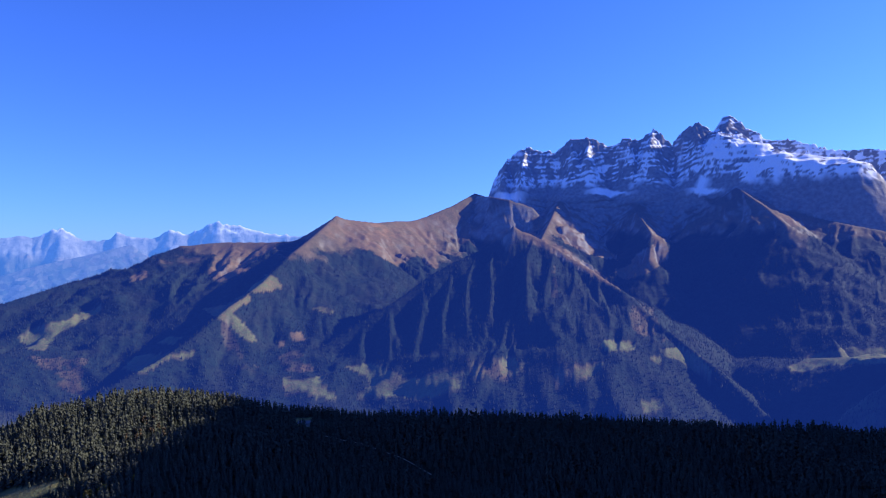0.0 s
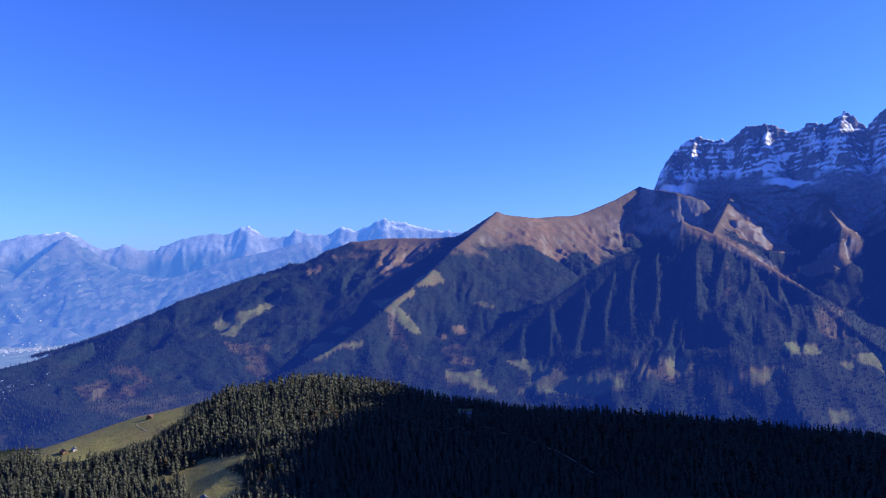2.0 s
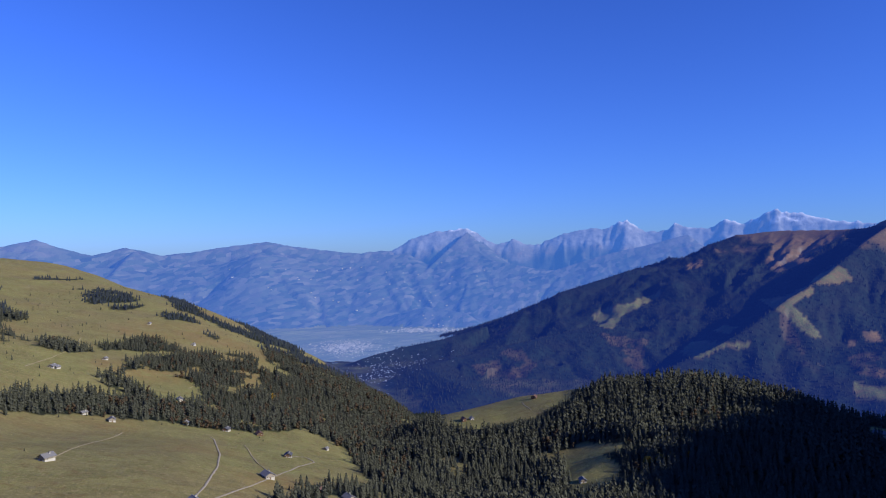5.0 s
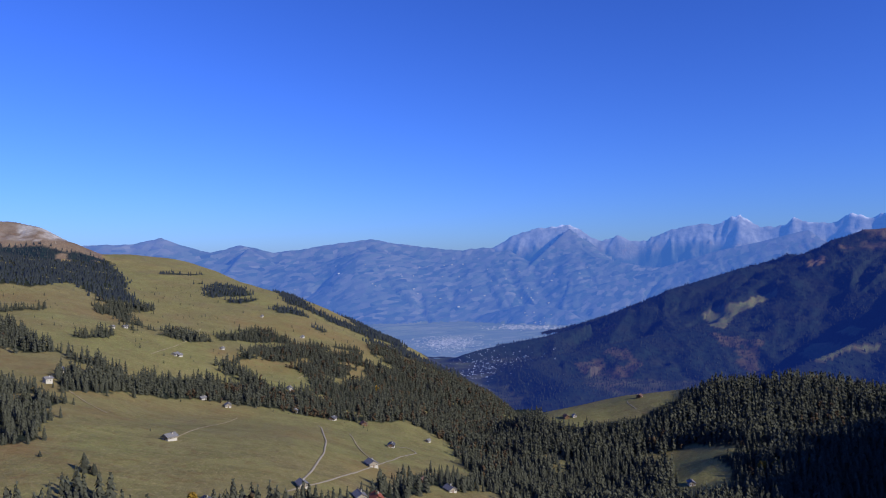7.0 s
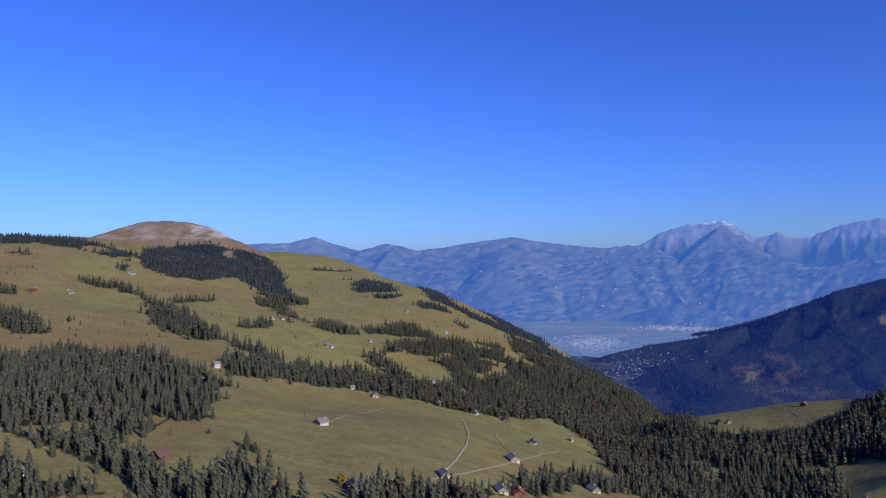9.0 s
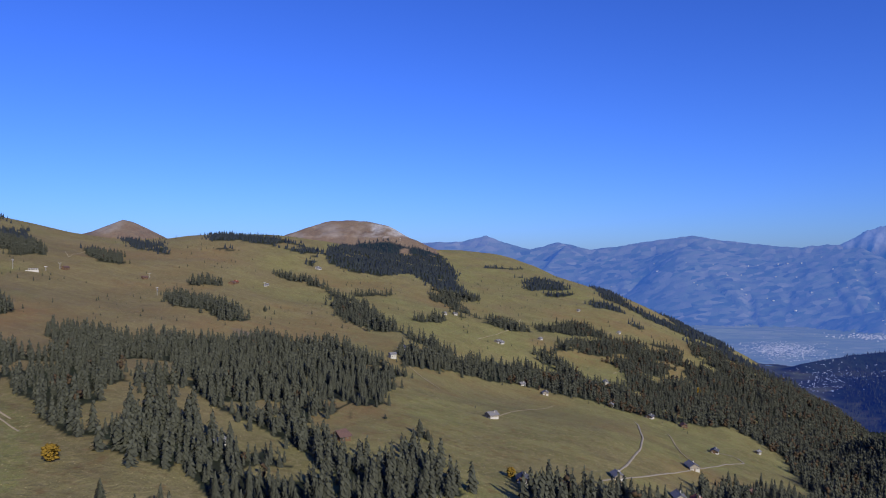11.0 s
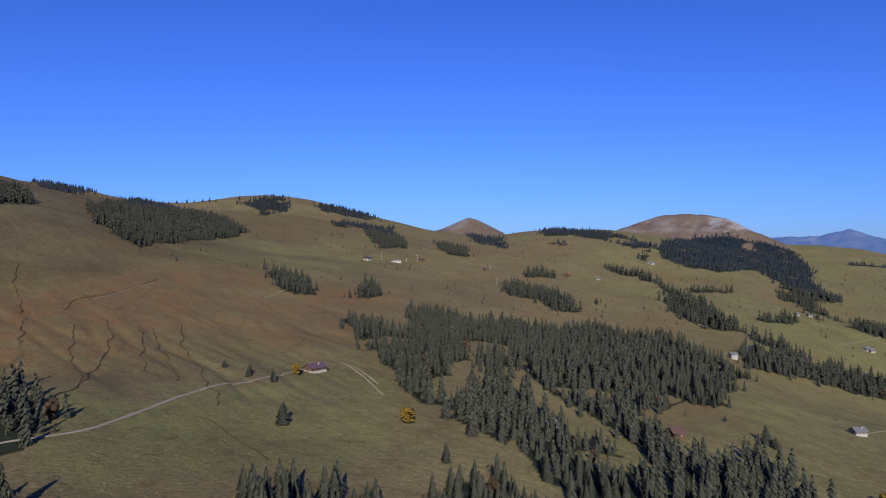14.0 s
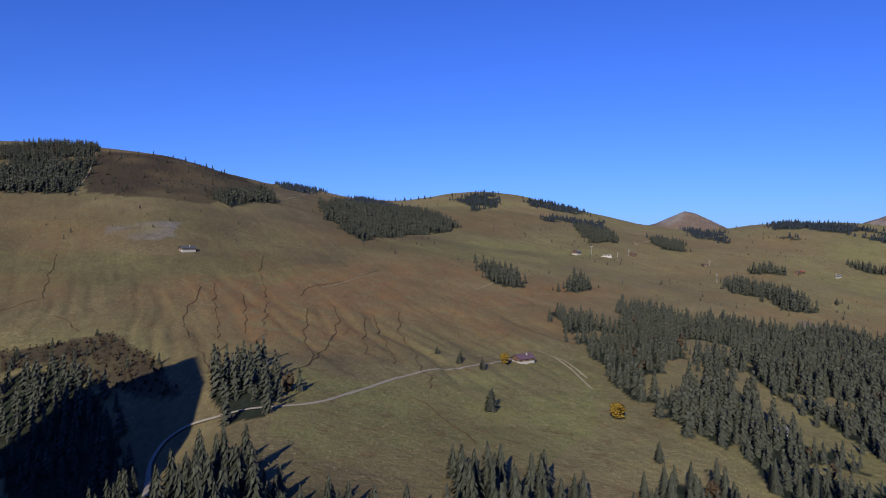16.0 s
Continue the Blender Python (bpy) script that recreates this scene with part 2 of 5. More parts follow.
# mountain crests: (bearing, distance, angle over the start point in degrees)
SNOWY_CREST = [(az, 4600, el) for az, el in (
    (-75, 1.5), (-55, 2.0), (-42, 3.0), (-35, 5.0), (-32.5, 7.2), (-29.1, 7.6), (-28.1, 8.1), (-25.5, 8.5), (-24.4, 9.2), (-22.5, 10.6), (-21.9, 10.4), (-21.2, 9.5),
    (-20.4, 10.2), (-19.5, 10.1), (-18.3, 8.8), (-16.9, 10.1), (-15.8, 9.2), (-14.9, 9.5), (-13.4, 8.8), (-12.2, 9.65), (-10.5, 9.6), (-9.4, 8.6),
    (-6.9, 9.0), (-5.7, 8.5), (-4.6, 7.1), (-4.2, 5.9))]
BROWN_CREST = [(11.9, 3320, 1.8), (10.2, 3360, 2.8), (8.6, 3400, 3.8), (7.9, 3430, 3.55), (6.6, 3500, 3.35), (5.2, 3580, 3.2), (3.8, 3700, 3.35), (2.6, 3800, 3.3), (1.5, 3900, 3.6),
               (-0.8, 4150, 4.5), (-2.7, 4350, 5.5), (-4.2, 4400, 5.0), (-7, 4420, 4.4)]
SHOULDER = [(11.9, 3320, 1.8), (14, 3450, 1.7), (17.5, 3500, 1.75), (20.5, 3480, 1.45), (23.3, 3380, 0.3), (25.6, 3280, -0.8), (28.5, 3200, -1.3), (33.5, 3050, -2.9), (36.5, 2950, -4.5),
            (39.1, 2850, -5.6), (42.5, 2760, -6.6), (46.4, 2650, -7.4), (48.5, 2560, -7.9), (49.8, 2480, -8.3)]
BROWN_SPUR = [(8.6, 3400, 3.8), (10.3, 3130, 2.3), (12.3, 2850, 0.7), (14.5, 2620, -1.5), (17, 2430, -3.3), (19.7, 2280, -5.5), (22.3, 2180, -7.2), (25.2, 2110, -8.6), (29.7, 2050, -10.4)]
PYRAMID_LEFT = [(-5.8, 2700, 2.7), (-4.6, 2680, 1.7), (-3.1, 2650, 0.9), (-1.4, 2600, 0.2), (0.7, 2550, -0.9), (3.9, 2450, -3.1), (8.5, 2350, -5.8), (13, 2240, -8.6)]
PYRAMID_RIGHT = [(-5.8, 2700, 2.7), (-8.1, 2680, 1.7), (-11.7, 2600, -0.7), (-14.3, 2520, -2.5), (-17.6, 2400, -5.5), (-21.3, 2250, -8.4), (-24, 2150, -11)]
PYRAMID_RIB = [(-5.8, 2700, 2.7), (-6.0, 2520, -1.6), (-5.3, 2330, -6.0), (-4, 2180, -9.4)]
PYRAMID_LINK = [(-5.8, 2700, 2.7), (-6.6, 3000, 1.2), (-8.0, 3350, 1.6)]
PYRAMID_BACK = [(-8.0, 3400, 1.6), (-8.8, 3800, 3.2), (-9.6, 4250, 4.9)]
WALL_FOOT = [(-2.9, 4330, 5.3), (-4.0, 4180, 5.2), (-5.5, 4080, 4.9), (-7.3, 4060, 4.3)]
MIDDLE_SPUR = [(-16, 4350, 4.9), (-15.5, 4050, 3.8), (-16.6, 3700, 2.0), (-16.4, 3450, 0.0)]
RIGHT_SPUR = [(-22.4, 4330, 5.4), (-23.2, 4050, 5.0), (-24.8, 3800, 3.7), (-26.2, 3600, 2.3), (-27.2, 3400, -0.2), (-28.2, 3100, -3.8), (-29.6, 2750, -7.4)]
SNOW_SHOULDER = [(-22.5, 4570, 9.9), (-23.8, 4500, 8.7), (-25.5, 4430, 7.9), (-27.5, 4380, 7.3), (-30, 4360, 6.9)]
RIGHT_SHELF = [(-24.5, 4200, 4.0), (-27.5, 4050, 2.9), (-30, 3950, 2.2), (-34, 3900, 1.2)]
RIGHT_BENCH = [(-20, 2700, -7.7), (-26, 2500, -7.5), (-33, 2450, -6.9), (-45, 2400, -5.5)]
LOWER_SLOPE = [(30, 2600, -5.4), (36, 2450, -6.9), (42, 2330, -8.2), (44.8, 2220, -9.0), (43.2, 2000, -9.9), (41, 1800, -10.9)]
LOWER_RIBS = [([(36.5, 2950, -4.5), (38, 2700, -6.6), (38.5, 2450, -9)], 0.4, 80, 0.4, 0.12, 60, 2), ([(42.5, 2760, -6.6), (42.5, 2560, -8.2), (42, 2350, -10)], 0.4, 80, 0.4, 0.12, 60, 2),
              ([(28.5, 3200, -1.3), (30.5, 2900, -4), (31.5, 2600, -7.4), (32, 2400, -10)], 0.45, 90, 0.42, 0.12, 70, 2), ([(20.5, 3480, 1.45), (24, 3150, -2.0), (26.5, 2800, -5.6)], 0.4, 90, 0.42, 0.1, 70, 2)]
FAR_CREST = [(az, 4780, el) for az, el in (
    (4, 2.4), (11.4, 2.2), (14, 2.5), (15.4, 2.9), (16.8, 3.1), (17.9, 3.4), (18.7, 3.0), (20.0, 2.3), (21.3, 2.8), (22.2, 2.2), (24.3, 2.2), (24.9, 2.5), (25.4, 2.0), (27.1, 1.9), (28.1, 2.6), (28.6, 2.9), (29.1, 2.8),
    (29.9, 2.2), (31.7, 2.2), (33.8, 1.7), (35.9, 1.0), (37.5, 1.4), (39.1, 1.1), (40.5, 2.0), (41.3, 2.4), (42.2, 2.2), (44.6, 1.9), (46, 1.4), (47.4, 0.5), (50, 0.3))]
FAR_CREST_NORTH = [(az, 4780, el) for az, el in (
    (47.4, 0.5), (50, 0.3), (53.2, 0.6), (55.5, 0.9), (57.3, 1.25), (58.6, 1.1), (61.0, 0.75), (63.5, 0.4), (65.2, 0.2), (66.6, 0.6), (67.6, 0.8), (68.6, 0.5), (69.9, 0.2), (72, 0.8), (73.4, 1.35), (75.2, 0.9), (79, 0.7), (86, 0.6))]
FAR_FOOT = [(30, 4500, -1.6), (36, 4450, -1.0), (41, 4500, 0.0), (45, 4520, -0.8), (50, 4480, -1.2), (54, 4450, -0.3), (58, 4400, 0.3), (61, 4450, -0.6), (66, 4500, -0.9), (72, 4560, -0.6)]
FAR_SPURS = [([(24, 4560, 1.6), (27, 4480, 0.8), (30.5, 4400, 0.0), (33.7, 4330, -1.0), (35.9, 4270, -1.8), (38.5, 4200, -2.4), (41.5, 4120, -3.4)], 0.7, 90, 0.62, 0.12, 70, 5),
             ([(57.2, 4560, 0.8), (59.5, 4420, -0.8), (61.5, 4300, -2.4), (63, 4200, -4)], 0.6, 90, 0.6, 0.12, 70, 5), ([(46.2, 4560, 0.3), (49, 4480, -0.2), (52.2, 4400, -0.9), (54.5, 4330, -1.6), (56.5, 4260, -2.6)], 0.6, 90, 0.6, 0.12, 70, 5),
             ([(41.3, 4700, 2.0), (43, 4560, 0.4), (44.5, 4420, -1.0), (45.5, 4300, -2.6)], 0.7, 90, 0.65, 0.12, 60, 5), ([(67, 4600, 0.5), (68.5, 4400, -1.2), (70, 4300, -3)], 0.6, 90, 0.6, 0.12, 70, 5),
             ([(48, 3950, -4.9), (44.6, 3900, -4.1), (41.5, 3850, -4.6)], 0.5, 50, 0.6, 0.15, 60, 5)]
GRASSY_DOME = [(79.9, 2480, 0.85), (80.6, 2520, 1.4), (81.7, 2560, 2.0), (82.8, 2600, 2.25), (84.3, 2620, 2.35), (86.2, 2600, 2.25), (87.6, 2560, 1.8), (89.3, 2500, 1.1), (91, 2450, 0.6)]
GRASSY_CONE = [(98.8, 2300, 0.8), (99.6, 2300, 1.3), (100.7, 2300, 2.0), (101.3, 2300, 2.15), (102.2, 2300, 1.75), (103.5, 2300, 1.2), (105, 2300, 0.8)]
# an unseen hill, added past the wood and outside the view to shade it
SHADE_HILL = [(-44, 2450, 18.5), (-47, 2300, 20.5), (-52, 2050, 21.5), (-60, 1850, 21.5), (-72, 1700, 20.5), (-100, 1550, 13)]
# drifts at the foot of the wall: bearing, half width, heights
SNOWFIELDS = [(-5.4, 1.7, 355, 415), (-13.4, 2.4, 385, 420), (-20.4, 0.6, 370, 470), (-20.5, 1.6, 352, 392)]
# pillars that run down from the summits of the snowy crest
BUTTRESSES = [([(az, 4600, el), (az + lean, 4500, el - 1.2), (az + 1.6 * lean, 4400, 6.3), (az + 2 * lean, 4310, 4.6)], 1.7, 120, 1.1, 0.3, 45, 1)
              for az, el, lean in ((-24.4, 9.1, -0.5), (-22.5, 10.6, 0.35), (-20.0, 10.2, -0.2), (-16.9, 10.1, 0.3), (-14.9, 9.4, -0.3), (-12.0, 9.6, 0.25), (-10.5, 9.5, -0.3), (-6.9, 9.0, 0.3), (-5.4, 8.2, 0.35), (-27.5, 8.1, -0.4))]


def ribs_below(tops, fall, steps, lean, mountain):
    """Ribs that run from the points of a crest down its near face, between gullies."""
    out = []
    for k, (az, r, el) in enumerate(tops):
        z, line = r * math.tan(radians(el)) - 14, []
        for n in range(4):
            rn, drop = r - steps * n, fall * steps * n * (1.0 - 0.1 * (n == 1))
            line.append((az + lean * n + 0.25 * math.sin(5.1 * k + 1.9 * n), rn, math.degrees(math.atan2(z - drop, rn))))
        out.append((line, 0.8, 60, 0.8, 0.3, 40, mountain))
    return out


FACE_RIBS = (ribs_below([(-4.3, 2665, 1.4), (-2.4, 2620, 0.5), (-0.6, 2580, -0.3), (1.6, 2520, -1.5), (4.2, 2440, -3.2), (6.4, 2390, -4.6), (-7.3, 2685, 2.1), (-8.9, 2660, 1.2), (-10.6, 2620, 0.0),
                         (-12.6, 2570, -1.3), (-14.6, 2510, -2.8), (-16.6, 2430, -4.6)], 0.62, 120, 0.25, 3)
             + ribs_below([(7.2, 3460, 3.4), (5.9, 3540, 3.2), (4.4, 3650, 3.25), (3.0, 3770, 3.3), (1.8, 3880, 3.5), (0.3, 4030, 4.0), (10.0, 3365, 2.9)], 0.50, 190, 0.55, 2))
# crest, (steep part: slope, width), slope below it, gully depth, gully width, which mountain
RIDGES = [
    (SHADE_HILL, 2.4, 460, 0.8, 0.06, 100, 0), (SNOWY_CREST, 2.1, 165, 0.80, 0.22, 120, 1), *BUTTRESSES, (BROWN_CREST, 0.74, 150, 0.54, 0.22, 80, 2), (SHOULDER, 0.38, 100, 0.34, 0.13, 110, 2), (LOWER_SLOPE, 0.24, 60, 0.26, 0.10, 80, 2), (BROWN_SPUR, 0.74, 90, 0.66, 0.26, 60, 2), *LOWER_RIBS, *FACE_RIBS,
    (PYRAMID_LEFT, 0.80, 120, 0.60, 0.16, 80, 3), (PYRAMID_RIGHT, 0.80, 120, 0.58, 0.16, 80, 3), (PYRAMID_RIB, 0.85, 100, 0.72, 0.3, 60, 3), (PYRAMID_LINK, 1.2, 90, 0.9, 0.3, 60, 3), (PYRAMID_BACK, 0.5, 120, 0.55, 0.3, 70, 1),
    (WALL_FOOT, 0.9, 140, 0.75, 0.25, 70, 1), (MIDDLE_SPUR, 0.6, 120, 0.60, 0.2, 80, 1), (RIGHT_SPUR, 0.55, 150, 0.62, 0.14, 90, 1), (SNOW_SHOULDER, 0.42, 120, 1.5, 0.10, 60, 1), (RIGHT_SHELF, 0.42, 150, 0.5, 0.1, 80, 1), (RIGHT_BENCH, 0.12, 120, 0.5, 0.1, 110, 1),
    (FAR_CREST, 1.25, 130, 0.9, 0.42, 38, 4), (FAR_CREST_NORTH, 0.9, 100, 0.75, 0.34, 60, 5), (FAR_FOOT, 0.6, 100, 0.6, 0.13, 80, 5), *FAR_SPURS,
    (GRASSY_DOME, 0.35, 60, 0.45, 0.10, 70, 6), (GRASSY_CONE, 0.5, 60, 0.5, 0.05, 70, 7)]


def on_plan(az, r):
    a = np.radians(az)
    return -np.sin(a) * r, np.cos(a) * r


def ridge_height(x, y, ridge, tough):
    crest, s1, w1, s2, gully, width, _ = ridge
    az, r, el = np.array(crest, float).T
    cx, cy = on_plan(az, r)
    cz = r * np.tan(np.radians(el))
    along = np.concatenate([[0], np.cumsum(np.hypot(np.diff(cx), np.diff(cy)))])
    best = np.full_like(x, -1e9)
    dist, run = np.zeros_like(x), np.zeros_like(x)
    for k in range(len(cx) - 1):
        vx, vy = cx[k + 1] - cx[k], cy[k + 1] - cy[k]
        t = np.clip(((x - cx[k]) * vx + (y - cy[k]) * vy) / (vx * vx + vy * vy), 0, 1)
        d = np.hypot(x - cx[k] - t * vx, y - cy[k] - t * vy)
        h = cz[k] + t * (cz[k + 1] - cz[k]) - s1 * np.minimum(d, w1) - s2 * np.maximum(d - w1, 0)
        up = h > best
        best = np.where(up, h, best)
        dist = np.where(up, d, dist)
        run = np.where(up, along[k] + t * (along[k + 1] - along[k]), run)
    ribs = np.abs(noise2(run / width + tough * 0.4, dist / (6 * width), 40 + int(s1 * 100))) + 0.5 * np.abs(noise2(run / width * 2.3 + tough, dist / (3 * width), 51)) + 0.28 * np.abs(noise2(run / width * 5.1 + tough, dist / (2 * width), 57))
    return best - gully * ribs * np.minimum(dist, 320) * np.clip(dist / 60, 0, 1), dist


def near_ground(x, y):
    """The alp on which the camera hangs, before scaling."""
    r, az = np.hypot(x, y), np.degrees(np.arctan2(-x, y))
    z = near_height(az, r)
    far = np.clip((r - 150) / 900, 0, 1)
    z = z + fbm(x, y, 260, 4, 3) * (2.5 + 9 * far) + fbm(x, y, 45, 3, 9) * 0.9
    azw = (az + 100) % 360 - 100
    # wooded spurs and gullies on the near side of the ridge
    face = np.clip((azw + 60) / 20, 0, 1) * np.clip((42 - azw) / 6, 0, 1) * np.clip((r - 400) / 80, 0, 1) * np.clip((735 - r) / 110, 0, 1)
    z = z - face * np.where(azw > 22, 12, 24) * np.abs(noise2(x / 85 + 0.2 * fbm(x, y, 120, 2, 15), y / 420, 13))
    z = z - 3.5 * np.clip((r - 400) / 100, 0, 1) * np.clip((azw + 90) / 20, 0, 1) * np.clip((44 - azw) / 6, 0, 1)
    # the stream gully below the farm track; an unseen knoll is added below to shade it
    z = z - 40 * np.exp(-((azw - 152) / 8.5) ** 2 - ((r - 250) / 85) ** 2) - 12 * np.exp(-((azw - 141) / 5) ** 2 - ((r - 250) / 50) ** 2)
    # rills that run down the bracken slope
    u, v = 0.83 * x - 0.56 * y, 0.56 * x + 0.83 * y
    slope_in = np.clip((azw - 104) / 8, 0, 1) * np.clip((r - 270) / 60, 0, 1) * np.clip((600 - r) / 150, 0, 1)
    wander = 0.5 * fbm(x, y, 90, 2, 27)
    z = z - slope_in * (1.5 * np.clip(1 - np.abs(noise2(u / 26 + wander, v / 260, 25)) / 0.35, 0, 1) + 0.9 * np.clip(1 - np.abs(noise2(u / 9 + 2 * wander, v / 90, 26)) / 0.4, 0, 1))
    # the added knoll, outside the view, shaped for its shadow on the gully
    return z + (114 + 52 * fbm(x, y, 24, 3, 19)) * np.exp(-(((x - 34) ** 2 + (y + 182) ** 2) / 66 ** 2) ** 1.5)


def land(x, y, full=False):
    """Height of the ground, and on request which landform it belongs to and how far below the crest."""
    x, y = np.asarray(x, float), np.asarray(y, float)
    r = np.hypot(x, y)
    z = smax(SIZE * near_ground(x / SIZE, y / SIZE), -385.0 - 85 * np.clip((27 - np.degrees(np.arctan2(-x, y))) / 10, 0, 1) * (y > 0) + 3 * fbm(x, y, 300, 2, 12), 12.0)
    which, below = np.zeros(x.shape, int), np.zeros_like(x)
    tough = fbm(x, y, 140, 3, 21)
    rough = fbm(x, y, 110, 5, 31, True)
    jag = 13 * fbm(x, y, 46, 3, 33, True)
    for ridge in RIDGES:
        h, d = ridge_height(x, y, ridge, tough)
        amp = {0: 34, 1: 14, 4: 40, 5: 9, 6: 13, 7: 6}.get(ridge[6], 15)
        if ridge[0] is SNOWY_CREST:
            amp = np.where(d < 300, 34, 7)
        edge = 0.42 if ridge[0] is SNOWY_CREST or ridge in BUTTRESSES else 0.30 if ridge[6] == 4 or ridge[0] is FAR_CREST_NORTH else 0.10
        h = h + rough * amp * np.clip(d / 110, edge, 1) - amp * edge * 0.6
        if ridge[6] in (1, 4, 5) and edge > 0.2:
            h = h + jag * (0.5 if ridge[6] == 5 else 1) * np.clip(1.3 - d / 160, 0.35, 1)
        which = np.where(h > z, ridge[6], which)
        below = np.where(h > z, d, below)
        z = smax(h, z, 10.0)
    crag = (which == 1) & (r > 4400) & (r < 4720)
    z = np.where(crag, z + 9 * fbm(x, y, 19, 2, 34, True) - 3, z)
    # gullies and ribs that run down the flanks of the nearer mountains
    flank = np.isin(which, (1, 2, 3)) & (r > 1900) & (r < 4260)
    bend, az_ = 1.1 * fbm(x, y, 330, 3, 95), np.degrees(np.arctan2(-x, y))
    cut = (30 * np.abs(noise2(az_ / 1.5 + bend, r / 420, 96)) ** 0.8 + 13 * np.abs(noise2(az_ / 0.62 + 3.4 * bend, r / 130, 97)) + 9 * np.abs(noise2(az_ / 0.3 + 3 * bend, r / 120, 98)))
    z = np.where(flank, z - (cut - 15) * np.clip(below / np.where(which == 1, 50, 110), 0, 1) * np.where(which == 3, 0.62, 0.55) * np.clip((z + 350) / 190, 0.08, 1), z)
    # ledges in the cliffs of the snowy mountain
    cliff = (which == 1) & (below < 260) & (r > 4250)
    warp = 0.9 * fbm(x, y, 420, 2, 91) + 0.35 * tough
    ledge = z.copy()
    for thick, share in ((46.0, 0.30), (17.0, 0.22)):
        band = ledge / thick + warp
        step = np.floor(band) + np.clip((band - np.floor(band)) * 2.2 - 0.6, 0, 1)
        ledge = ledge * (1 - share) + (step - warp) * thick * share
    z = np.where(cliff, ledge, z)
    return (z + EYE_Z, which, below) if full else z + EYE_Z

